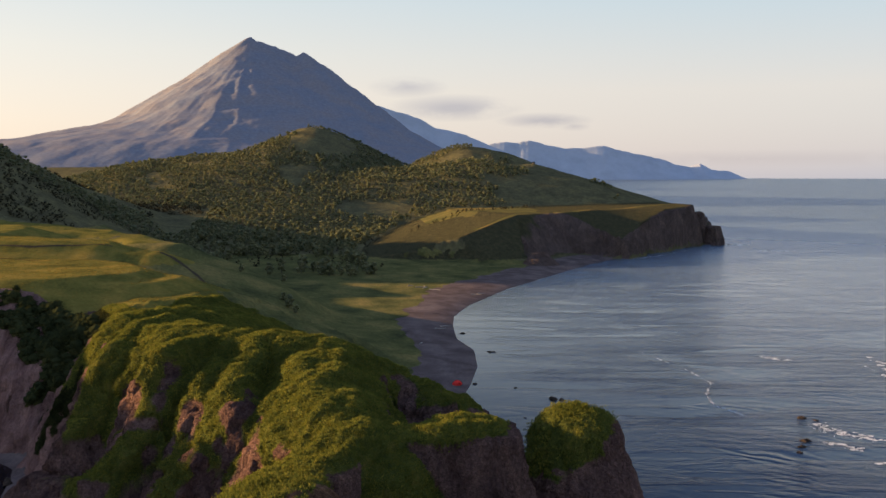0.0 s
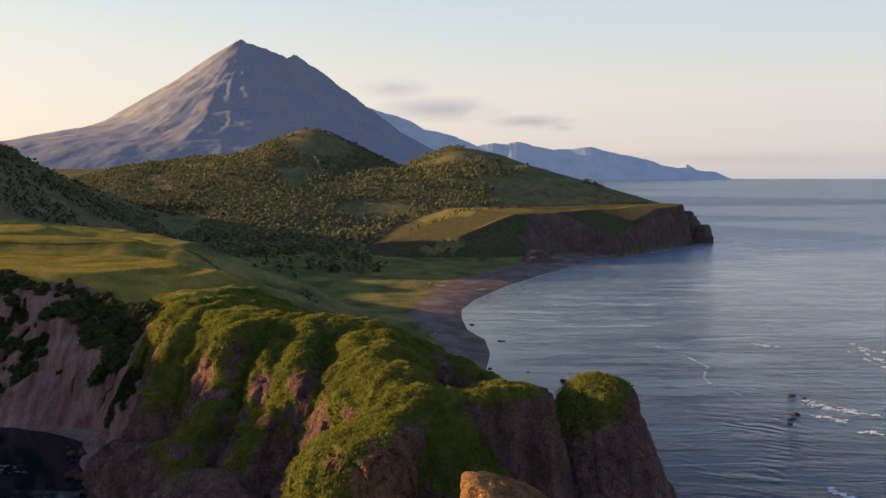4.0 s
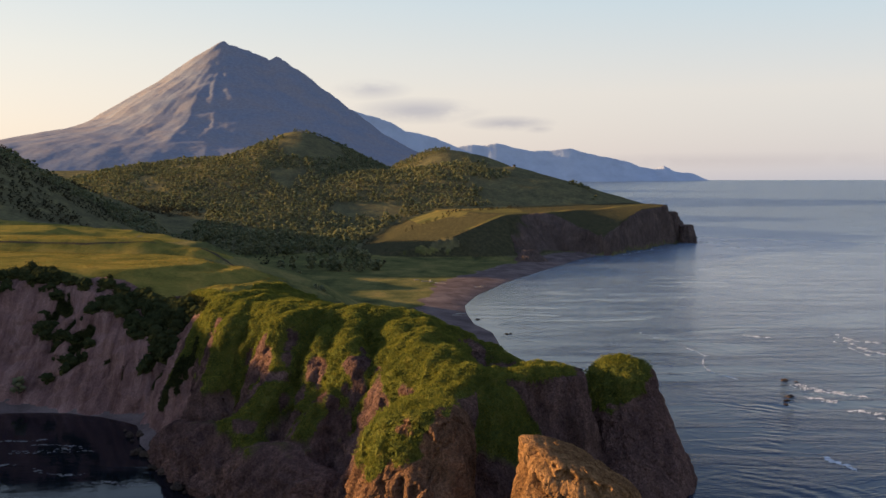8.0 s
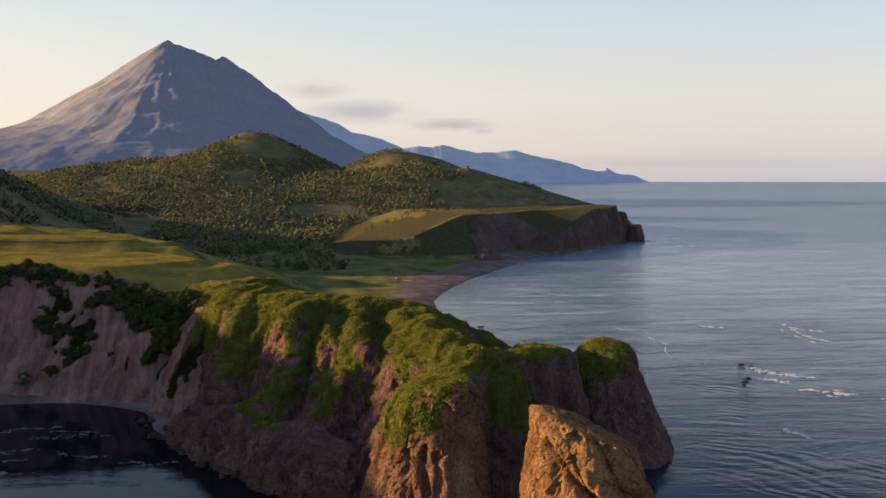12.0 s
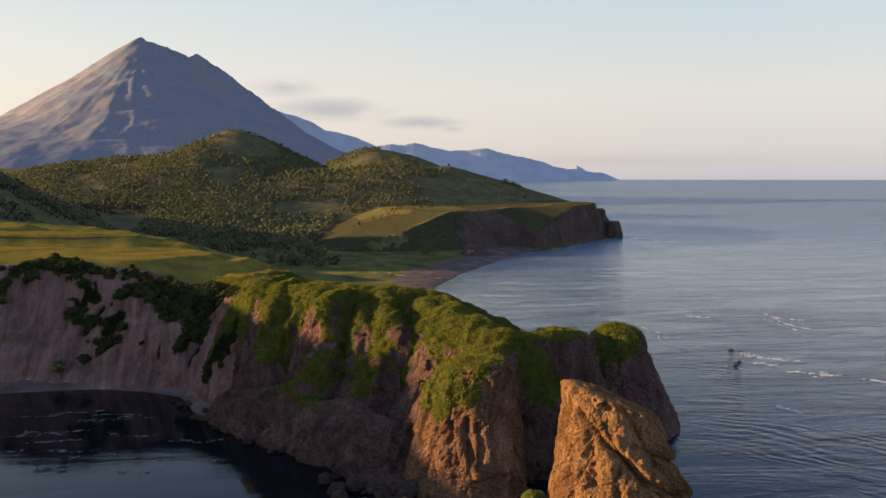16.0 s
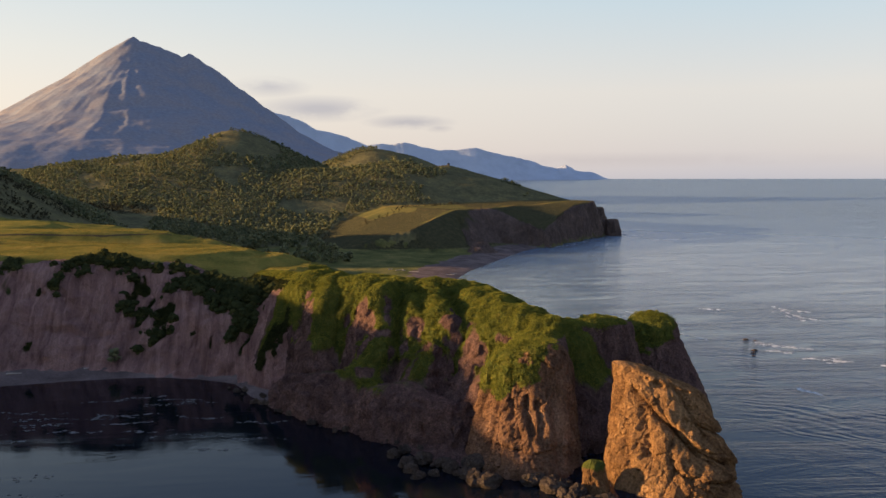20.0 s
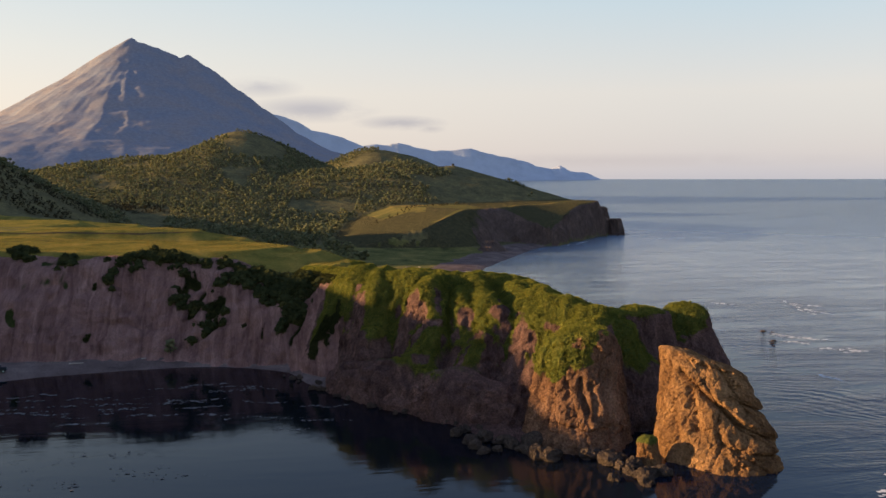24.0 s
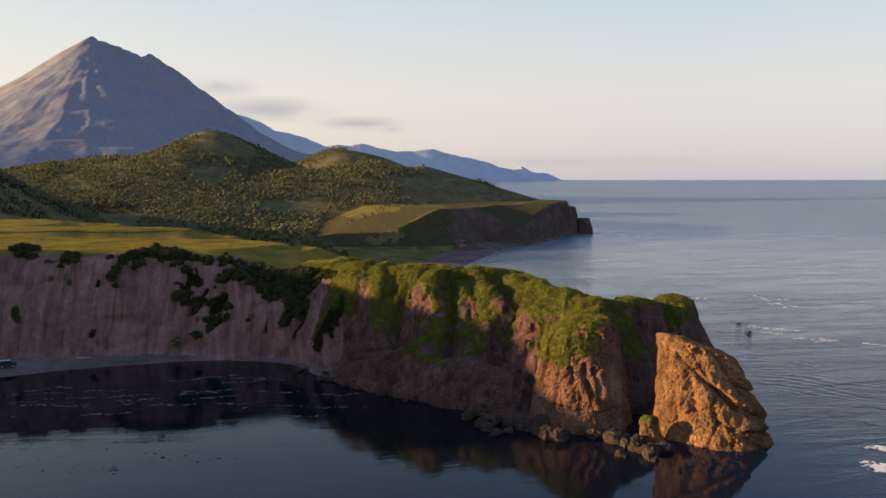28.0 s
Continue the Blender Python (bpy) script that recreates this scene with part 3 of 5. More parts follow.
def grid_faces(rows, columns):
    i = np.arange(rows * columns).reshape(rows, columns)
    return np.stack([i[:-1, :-1], i[:-1, 1:], i[1:, 1:], i[1:, :-1]], -1).reshape(-1, 4)


def pick(verts, faces):
    used, back = np.unique(faces, return_inverse=True)
    return verts[used], back.reshape(faces.shape)


def steps(*legs):
    """Grid lines: from a to b with spacing that grows from s to e."""
    out = []
    for a, b, s, e in legs:
        n = max(2, int(round((b - a) / ((s + e) / 2))))
        t = np.linspace(0, 1, n, endpoint=False)
        k = e / s
        out.append(a + (b - a) * (t if abs(k - 1) < 0.01 else (2 * t + (k - 1) * t * t) / (k + 1)))
    return np.concatenate(out + [[legs[-1][1]]])


xs = steps((-1500, -430, 40, 8), (-430, -260, 6, 1.6), (-260, -175, 1.2, 0.8), (-175, -80, 0.6, 0.42), (-80, 38, 0.40, 0.40), (38, 60, 0.8, 1.2), (60, 230, 1.3, 1.5), (230, 260, 2, 4), (260, 460, 5, 20))
ys = steps((20, 100, 8, 1), (100, 215, 0.40, 0.40), (215, 245, 0.45, 0.6), (245, 345, 0.8, 1.6), (345, 545, 2, 2.2), (545, 780, 1.5, 1.7), (780, 800, 2, 3), (800, 1300, 4, 9), (1300, 1700, 14, 30))
X, Y = np.meshgrid(xs, ys)
Z = land(X, Y)
gy, gx = np.gradient(Z, ys, xs)
length = np.sqrt(gx * gx + gy * gy + 1)
steep = smooth(0.7, 1.6, np.hypot(gx, gy))
NX, NY, NZ = -gx / length, -gy / length, 1 / length
near = smooth(360, 300, Y)
soft = Z.copy()
for k in range(26):
    soft[1:-1, 1:-1] = (soft[1:-1, :-2] + soft[1:-1, 2:] + soft[:-2, 1:-1] + soft[2:, 1:-1]) / 4
hollow = np.clip(soft - Z, -1.2, 1.2)
slope = np.hypot(gx, gy)
U, V = X * 0.94 - Y * 0.34, X * 0.34 + Y * 0.94                       # across and along the way down to the bay
streaks = fractal(U, V * 0.35, Z * 0.4, 7, 5, 0.6)
plants = smooth(0.22, 0.62, 1.22 - 0.42 * slope - 0.6 * np.maximum(slope - 2.2, 0) + 0.40 * (Z - 15) / 12 + streaks * 0.62 + hollow * 0.55) * smooth(2.5, 7, Z)
in_bay = smooth(-62, -69, X - (Y - 190) * 0.2) * smooth(300, 260, Y) * (1 - smooth(-80, -74, X) * smooth(22.5, 25, Z))
bare = np.clip(((X + 59) * -13 + (Y - 205) * -20) / 569, 0, 1)                # the scree spur and the green strip beside it
aside = np.hypot(X + 59 + 13 * bare, Y - 205 + 20 * bare) + fractal(X, Y, Z, 5, 3) * 0.8
right = (X + 59) * 20 - (Y - 205) * 13
plants = plants + (smooth(0.55, 1.05, fractal(X, Y * 0.4, Z * 0.6, 13, 5, 0.6) * 0.75 + hollow * 0.8 + smooth(8, 26, Z) * 0.20) * smooth(3, 8, Z) - plants) * in_bay
plants = np.where((right > 0) & (aside < 9), np.maximum(plants, smooth(2.6, 4.2, aside) * smooth(9, 6, aside) * smooth(3, 5, Z)), plants)
plants = plants * smooth(1.6, 3.4, aside + 3 * smooth(20, 24, Z))
plants = np.where(Y > 500, smooth(1.15, 0.5, slope + fractal(X, Y, Z, 22, 4) * 0.3 - 0.8 * smooth(62, 40, X)) * smooth(1.5, 3, Z), plants)
plants = plants * np.where((Y < 172) & (X > -68), smooth(6, 13, Z + fractal(X, Y, 5, 10, 4) * 6), 1.0)
herbs = plants * smooth(-74, -62, X - (Y - 190) * 0.2)
layers = fractal(X * 0.2, Y * 0.2, Z * 2.2, 2.0, 3)
blocks = np.zeros(X.shape)
rocky = (near > 0.1) & (steep > 0.1) & (X > -172) & (X < 42) & (Y < 245) & (Z > -1.5) & (plants < 0.9)
blocks[rocky] = (broken(X[rocky], Y[rocky], Z[rocky] * 0.8, 3.6) * 0.85 + broken(X[rocky], Y[rocky], Z[rocky] * 1.4, 1.3, 7) * 0.45)
blocks = blocks * (1 - plants) * (1 - 0.6 * in_bay)
push = near * (steep * (1 - 0.5 * plants) * (ridged(U, V * 0.3, Z * 0.25, 9, 4) * (0.9 - 0.5 * in_bay) + fractal(X, Y, Z, 2.4, 4, 0.6) * 0.32 + layers * 0.34) + blocks
               + steep * in_bay * (1 - plants) * (ridged(X + Z * 0.25, Y * 0.4, Z * 0.10, 8, 4) * 0.55 + ridged(X + Z * 0.5, Y * 0.4, Z * 0.16, 2.0, 3) * 0.30 + fractal(X, Y, Z * 0.7, 1.1, 3, 0.6) * 0.24)
               + herbs * (ridged(U, V * 0.4, Z * 0.5, 7, 4) * 0.75 + fractal(X, Y, Z, 2.2, 4, 0.65) * 0.26))
along = (X + 42) * 0.665 + (Y - 515) * 0.747
push = push + (1 - near) * steep * np.where((Y < 950) & (X > 30), (ridged(along, 0.15 * Z, 0.1 * Y, 26, 4) - 0.7) * 5.0 + ridged(along, 0.1 * Z, 3, 8, 3) * 1.6 + fractal(X, Y, Z, 4, 3) * 0.8,
                                           ridged(X, Y, Z * 0.25, 20, 4) * 2.6 + fractal(X, Y, Z, 6, 3))
G = np.stack([X + NX * push, Y + NY * push, Z + NZ * push], -1).reshape(-1, 3)
F = grid_faces(len(ys), len(xs))
FC = G[F].mean(1)
fx, fy, fz = FC.T
F_slope = slope.ravel()[F].mean(1)
jag = fractal(fx, fy, 0, 12, 3)
_, bay_d, terrace_z = plateau(fx, fy)
shore_d = inside_distance(SHORE, fx, fy)
bluff_z, bluff_s = bluff(fx, fy)
region = np.full(len(F), 5)                                               # 5 hills
region[(fy < 560) & (fz < 26) & (fx > -330)] = 4                          # 4 valley
region[(fy < 480) & (terrace_z > 25.5 + jag * 2) & (fz > terrace_z - 2) & (fx > -330)] = 3    # 3 meadow
region[(fy < 300) & (bay_d < 0.6) & (fx < -60) & ((F_slope > 0.55) | (fz < 20) | (fx < -85))] = 1                       # 1 bay cliff
region[(fy < 240) & (fx > -61.5 - smooth(176, 160, fy) * 9 + (fy - 178) * 0.12 + jag * 1.2)] = 0                   # 0 headland
region[(fy > 520) & (fy < 900) & (fx > -64) & (fz < bluff_z + 1.5) & (fz > 5)] = 6
region[(fy > 540) & (fy < 890) & (fx > 30) & (F_slope > 0.6) & (fz < 44) & (fz > 1.5) & (bluff_s < 30)] = 6
region[(fy < 238) & (region == 4) & (fx <= -60)] = 1
region[(fy < 242) & (fx > -84) & (fz > 22) & (F_slope < 0.6 + 0.8 * (fz > 26)) & (region != 3)] = 0
region[(fy < 238) & (region == 4) & (fx > -60)] = 0
region[(fz < 1.8 + 0.3 * smooth(390, 440, fy) + jag * 0.12) & (F_slope < 0.5) & (shore_d < 30) & ~((fx > -50) & (fy < 145))] = 2    # 2 beach
region[((fx + 59) * 20 - (fy - 205) * 13 > 40) & (fy > 183) & (fy < 212) & (fx > -76) & (region == 1)] = 0     # green strip beside the scree spur
crest_e = (fx + 42) * 0.747 - (fy - 515) * 0.665
region[(region == 6) & (crest_e < 3 + jag * 3) & (F_slope < 0.34) & (((fy > 652 + jag * 14) & (fx < 66 + jag * 10)) | (crest_e > -4 + jag * 3)) & (fz > 22) & (bluff_s > 14)] = 7    # 7 turf on the bluff
seen = fz > -1.2
LAND = (("headland", M_HEADLAND, "grassy rocky headland with green herbs above brown cliffs", "headland"),
        ("bay_cliff", M_BAY, "crumbling pink sandy cliff with dark bushes round the bay", "cliff"),
        ("beach", M_BEACH, "dark grey shingle beach along the water", "beach"),
        ("meadow", M_MEADOW, "golden grass meadow on top of the cliff", "meadow"),
        ("valley_ground", M_VALLEY, "green grassy valley floor behind the beach", "ground"),
        ("hill_ground", M_HILL, "wooded hills with dark green scrub", "hill"),
        ("bluff", M_BLUFF, "dark basalt bluff with turf on top above the sea", "bluff"),
        ("bluff_turf", M_TURF, "dry golden turf on top of the far bluff", "meadow"))
cover = plants.ravel()
for k, (name, material, label, category) in enumerate(LAND):
    mine = F[seen & (region == k)]
    v, f = pick(G, mine)
    ob = tagged(mesh_object(name, v, f, material), label, category, kind="structure")
    ob.data.attributes.new("plants", "FLOAT", "POINT").data.foreach_set("value", cover[np.unique(mine)].astype(np.float32))

# sea: one sheet to the horizon
r = np.concatenate([np.linspace(0, 400, 60, endpoint=False), np.geomspace(400, 4960, 70)])
a = np.linspace(0, 2 * math.pi, 181)
R, A = np.meshgrid(r, a)
v = np.stack([R * np.sin(A), R * np.cos(A), 55.5 * np.clip((R - 900) / 4060, 0, 1) ** 2], -1).reshape(-1, 3)
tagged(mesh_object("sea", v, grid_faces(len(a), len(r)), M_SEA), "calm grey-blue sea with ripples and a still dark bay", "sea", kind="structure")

# volcano
mx, my = np.meshgrid(np.linspace(-1900, 260, 520), np.linspace(1350, 2500, 280))
wx, wy = mx + fractal(mx, my, 0, 130, 4) * 7, my + fractal(mx, my, 6, 130, 4) * 12
rad = np.hypot(wx + 558, wy - 2200)
lean = (wx + 558) / (rad + 1e-6)
west = np.interp(rad, (0, 12, 71, 146, 222, 336, 390, 527, 634, 1000, 1700), (414, 407, 368, 318, 272, 200, 178, 148, 130, 84, 40))
east = np.interp(rad, (0, 40, 120, 193, 281, 375, 507, 624, 900, 1400), (414, 380, 330, 290, 246, 195, 128, 98, 20, -20))
mz = west + (east - west) * smooth(-0.6, 0.6, lean)
folds = ridged(np.arctan2(wx + 558, 2200 - wy) * 9, rad / 420, 0, 1.0, 4)
mz = mz + (folds - 0.6) * 1.7 * smooth(20, 190, rad) * smooth(900, 300, rad)
# summit crest with its second peak, and the two spurs on the near side
CREST = [(-566, 2202, 410, 1), (-558, 2200, 417, 1), (-546, 2200, 408.5, 1), (-524, 2200, 405, 1), (-495, 2200, 393.7, 1), (-451, 2200, 376, 1), (-435, 2200, 368, 1), (-421.5, 2200, 380.5, 1),
         (-404, 2200, 361.6, 1), (-371, 2200, 346, 1), (-363, 2200, 331, 1), (-334, 2200, 313.6, 1), (-275, 2200, 268, 2), (-180, 2200, 200, 4)]
mz = np.maximum(mz, spine(CREST, mx + fractal(mx, my, 2, 30, 3) * 2, my, 0.75, 60, 0.75) + fractal(mx, 0 * mx, 7, 13, 3) * 2.2 * smooth(-555, -530, mx))
mz = join(mz, spine([(-556, 2198, 412, 1), (-514, 2170, 372, 2), (-465, 2120, 309, 2), (-452, 2080, 263, 3), (-519, 1960, 146, 20)], wx, wy, 0.66, 60, 0.7), 5.0)
mz = join(mz, spine([(-420, 2150, 300, 1), (-391, 2062, 258, 2), (-428, 2000, 205, 4), (-464, 1940, 140, 20)], wx, wy, 0.66, 60, 0.7), 4.0)
mz = np.minimum(mz, np.where(my < 2190, 418.0, mz))
mz = mz - smooth(1650, 1330, my) * 70 - smooth(60, 240, mx) * 60
mz = mz + fractal(mx, my, 0, 45, 4, 0.5) * 1.6
v = np.stack([mx, my, mz], -1).reshape(-1, 3)
tagged(mesh_object("volcano", v, grid_faces(280, 520), M_MOUNTAIN), "tall cone-shaped volcano with bare purple-brown slopes, haze tinted into their colour", "mountain", kind="structure")


def range_of(name, line, depth, material, label):
    cx, cz = np.array([q[0] for q in line]), np.array([q[1] for q in line])
    u, w = np.meshgrid(np.linspace(cx[0], cx[-1], 400), np.linspace(-1, 1, 60))
    top = np.interp(u, cx, cz) + fractal(u, 0 * u, 3, 90, 4) * 7
    zz = 30 + (top - 30) * (1 - np.abs(w) ** 0.9) + ridged(u, w * 200, 0, 220, 3) * 3.5 * (1 - np.abs(w)) * np.abs(w) * 3
    v = np.stack([u, depth + w * 190, zz], -1).reshape(-1, 3)
    tagged(mesh_object(name, v, grid_faces(60, 400), material), label, "mountains", kind="structure")


range_of("coast_range", [(-900, 330), (-338, 332), (-178, 286), (-124, 248), (-7, 227), (68, 195), (200, 120), (330, 40)], 3200, M_RANGE, "mountain ridge behind the volcano, haze tinted blue into its colour")
range_of("far_range", [(-700, 260), (95, 246), (300, 268), (538, 224), (758, 241), (979, 184), (1168, 137), (1230, 122), (1287, 141), (1350, 112), (1450, 91), (1560, 50)], 4740, M_RANGE, "far mountain range above the sea, haze tinted pale blue into its colour")


# rock towers: rings of a changing outline
def tower(name, spine_at, radius_at, height, material, label, category, seed, lump=0.9, levels=70, around=110, dome=0.07, grass=9.0, lean=0.0, clefts=(), pits=0.22):
    t, q = np.meshgrid(np.linspace(0, 1.25, levels), np.linspace(0, 2 * math.pi, around, endpoint=False), indexing="ij")
    side, cap = np.minimum(t, 1.0), np.maximum(t - 1, 0) / 0.25
    cx, cy = spine_at(side)
    rx, ry, turn, top = radius_at(side)
    shrink = np.cos(cap * math.pi / 2) ** 0.7
    u, v = np.cos(q) * rx * shrink, np.sin(q) * ry * shrink
    c, s = math.cos(turn), math.sin(turn)
    x, y = cx + u * c - v * s, cy + u * s + v * c
    z = side * height * (1 - dome) - 2 + np.sin(cap * math.pi / 2) * height * dome + top * (u * c - v * s) * side
    slant = z + (x - y) * 0.5
    n = (ridged(x + seed, y, z * 0.22, 7, 3) * 0.55 + broken(x, y, slant * 0.45, 5.5, seed) * 0.75 + broken(x, y, z * 0.5, 1.8, seed + 3) * 0.28
         + fractal(x, y + seed, z * 0.7, 1.6, 3) * 0.16 - smooth(0.35, 0.75, fractal(x, y, z, 1.5, 3)) * pits) * lump
    # clefts: (degrees round, height) lines cut into the rock, with the block above standing out by a step
    for line, width, depth, ledge in clefts:
        away, over = np.full(t.shape, 9.0), np.zeros(t.shape)
        wob = fractal(x, y, z, 2.5, 3) * 0.5
        for (a0, t0), (a1, t1) in zip(line, line[1:]):
            du = (np.degrees(q) - a0 + 180) % 360 - 180
            du, da = np.radians(du) * (rx + ry) / 2, radians(a1 - a0) * (rx + ry) / 2
            dt, dh = (t - t0) * height, (t1 - t0) * height
            k = np.clip((du * da + dt * dh) / (da * da + dh * dh), 0, 1)
            d = np.hypot(du - k * da, dt - k * dh) + wob * width * 0.6
            nearer = d < away
            sign = np.sign(da * (dt - k * dh) - dh * (du - k * da)) * (1 if a1 >= a0 else -1)
            over = np.where(nearer, sign, over)
            away = np.where(nearer, d, away)
        n = n - depth * np.exp(-np.maximum(away, 0) ** 2 / width ** 2) + ledge * over * np.exp(-np.maximum(away, 0) / (width * 3.0))
    g = np.hypot(x - cx, y - cy) + 1e-6
    x, y = x + (x - cx) / g * n * shrink, y + (y - cy) / g * n * shrink
    z = z + n * 0.4 * cap
    v = np.stack([x, y, z], -1).reshape(-1, 3)
    i = np.arange(levels * around).reshape(levels, around)
    j = np.roll(i, -1, 1)
    f = np.stack([i[:-1], j[:-1], j[1:], i[1:]], -1).reshape(-1, 4)
    ob = tagged(mesh_object(name, v, f, material, False), label, category, kind="structure")
    grown = smooth(grass, grass + 0.12, t + fractal(x, y, z, 5, 4, 0.6) * 0.15 + lean * (cx - x) / (rx + 1e-6)) if grass < 2 else 0 * t
    ob.data.attributes.new("plants", "FLOAT", "POINT").data.foreach_set("value", grown.ravel().astype(np.float32))
    return ob, v, grown.ravel()


# ---- rocks ----
def lumpy_rock(name, rings, around, size, seed, material, rough=0.28, flat=0.0):
    """A boulder: a closed ball of rings, squeezed, broken by noise."""
    t, q = np.meshgrid(np.linspace(0, math.pi, rings), np.linspace(0, 2 * math.pi, around, endpoint=False), indexing="ij")
    d = np.stack([np.sin(t) * np.cos(q), np.sin(t) * np.sin(q), np.cos(t)], -1)
    k = 1 + rough * ridged(d[..., 0] + seed, d[..., 1] - seed, d[..., 2], 0.9, 3) * 0.5 + rough * 0.4 * fractal(d[..., 0] * 3, d[..., 1] * 3 + seed, d[..., 2] * 3, 1.0, 2)
    v = (d * k[..., None] * np.array(size)).reshape(-1, 3)
    i = np.arange(rings * around).reshape(rings, around)
    j = np.roll(i, -1, 1)
    f = np.stack([i[:-1], i[1:], j[1:], j[:-1]], -1).reshape(-1, 4)
    return v, f


tower("rock_pillar", lambda t: (13.2 + 0.6 * t, 95 + 11 * t), lambda t: (12.6 - 3.9 * t, 10.0 - 4.6 * t, radians(-38), -0.34 * t), 20.5, M_PILLAR,
      "sunlit ochre rock pillar standing in the sea", "rock", 5, 1.15, 190, 320, pits=0.42,
      clefts=((((-112, 0.86), (-92, 0.78), (-70, 0.66), (-48, 0.52), (-20, 0.42), (10, 0.36)), 0.7, 1.5, 0.55),
              (((-103, 0.74), (-98, 0.60), (-96, 0.40)), 0.9, 1.1, 0.0), (((-60, 0.60), (-44, 0.46), (-30, 0.40)), 0.5, 1.3, 0.3),
              (((-52, 0.98), (-38, 0.80), (-26, 0.62)), 0.8, 0.9, 0.35), (((-40, 0.27), (-10, 0.23), (25, 0.21)), 0.55, 1.2, 0.5),
              (((-30, 0.72), (0, 0.66), (25, 0.62)), 0.5, 0.9, 0.5), (((-75, 0.40), (-70, 0.15)), 0.7, 0.8, 0.0), (((-120, 0.5), (-117, 0.2)), 0.6, 0.7, 0.0),
              (((-150, 0.9), (-146, 0.4)), 0.8, 0.9, 0.0)))
rib = tower("rib_front", lambda t: (-11.6 + 2.6 * t, 111.5 + 7.5 * t), lambda t: (11.6 - 2.8 * t, 11.0 - 4.0 * t, radians(-35), 0.22 * t), 24.2, M_RIB,
      "steep orange-brown rock face with grass on its brow", "rock", 21, 1.1, 160, 260, 0.26, 0.99, 0.13, pits=0.35,
      clefts=((((-72, 0.86), (-70, 0.70), (-62, 0.52)), 0.55, 1.5, 0.0), (((-90, 0.84), (-87, 0.66)), 0.5, 1.1, 0.0), (((-58, 0.80), (-52, 0.6), (-54, 0.45)), 0.6, 1.2, 0.0),
              (((-112, 0.80), (-108, 0.55), (-114, 0.3)), 0.8, 1.0, 0.0), (((-35, 0.8), (-30, 0.2)), 1.0, 1.0, 0.0), (((-100, 0.40), (-60, 0.34), (-20, 0.36)), 0.5, 0.5, 0.3)))
stack = tower("sea_stack", lambda t: (32.5 - 2.5 * t, 145 + 6.5 * t), lambda t: (10.5 - 3.6 * t ** 1.5, 13 - 6.0 * t, radians(-30), -0.05 * t), 24.4, M_HEADLAND,
      "tall rock stack with a green grassy cap", "rock", 9, 1.0, 140, 220, 0.24, 0.98, 0.16)
tower("sea_stack", lambda t: (211 + 0 * t, 758 + 2 * t), lambda t: (10 - 4.5 * t, 10 - 4 * t, 0.3, 0.0 * t), 30, M_BLUFF,
      "dark rock tower at the tip of the far bluff", "rock", 33, 1.6, 40, 50)
tower("sea_stack", lambda t: (223 - 1 * t, 750 + 2 * t), lambda t: (9 - 3.0 * t, 9 - 3 * t, 0.1, 0.05 * t), 18, M_BLUFF,
      "low dark rock tower in the surf off the far bluff", "rock", 41, 1.6, 40, 50)
tower("talus_crag", lambda t: (58 + 0 * t, 558 + 6 * t), lambda t: (18 - 12 * t, 12 - 8 * t, 0.6, 0.0 * t), 11, M_BLUFF,
      "broken rock crag at the foot of the bluff", "rock", 51, 1.5, 40, 50)
tower("rock_knob", lambda t: (-2 + 0 * t, 94.5 + 1 * t), lambda t: (3.4 - 1.2 * t, 2.8 - 0.9 * t, 0.4, 0.0 * t), 7.5, M_PILLAR,
      "small ochre rock knob with a mossy top beside the pillar", "rock", 61, 0.8, 40, 60, 0.3, 0.98)

BOULDERS = [(-34.3, 112.2, 1.6), (-33, 105.3, 1.1), (-27.3, 111.2, 1.5), (-22, 109, 2.6), (-22.6, 101.5, 2.0), (-29.8, 106.5, 1.0), (-10.1, 98, 1.7),
            (-6.7, 97.5, 1.5), (-7.6, 90, 1.4), (-5.5, 88, 1.7), (-2.8, 88.9, 1.5), (-8.6, 93, 1.3), (-31, 114, 2.0), (-25.5, 106, 0.9), (-36.5, 118, 1.4),
            (-34, 109, 1.5), (-26.5, 108.5, 1.9), (-24.0, 104.5, 1.5), (-20.5, 100.5, 2.2), (-12.0, 100.0, 2.0), (-9.5, 96.0, 2.2), (-6.0, 93.0, 1.9),
            (-6.5, 85.0, 1.7), (-1.4, 88.7, 1.6), (-8.5, 99.5, 1.4), (-11.9, 87.0, 1.1)]
rng = np.random.default_rng(4)
rock_meshes = []
for k in range(5):
    v, f = lumpy_rock("boulder", 12, 16, (1.0, 0.85, 0.8), 3.7 * k, None, 0.45)
    ob = mesh_object("boulder", v, f, M_BOULDER, False)
    rock_meshes.append(ob.data)
    bpy.data.objects.remove(ob)


def boulder(x, y, z, size, label, group, name="boulder"):
    ob = new(name, rock_meshes[rng.integers(5)])
    ob.matrix_basis = Matrix.LocRotScale((x, y, z), Euler((rng.uniform(-0.3, 0.3), rng.uniform(-0.3, 0.3), rng.uniform(0, 6.3))),
                                         (size * rng.uniform(0.8, 1.25), size * rng.uniform(0.8, 1.2), size * rng.uniform(0.75, 1.1)))
    return tagged(ob, label, "rock", group)


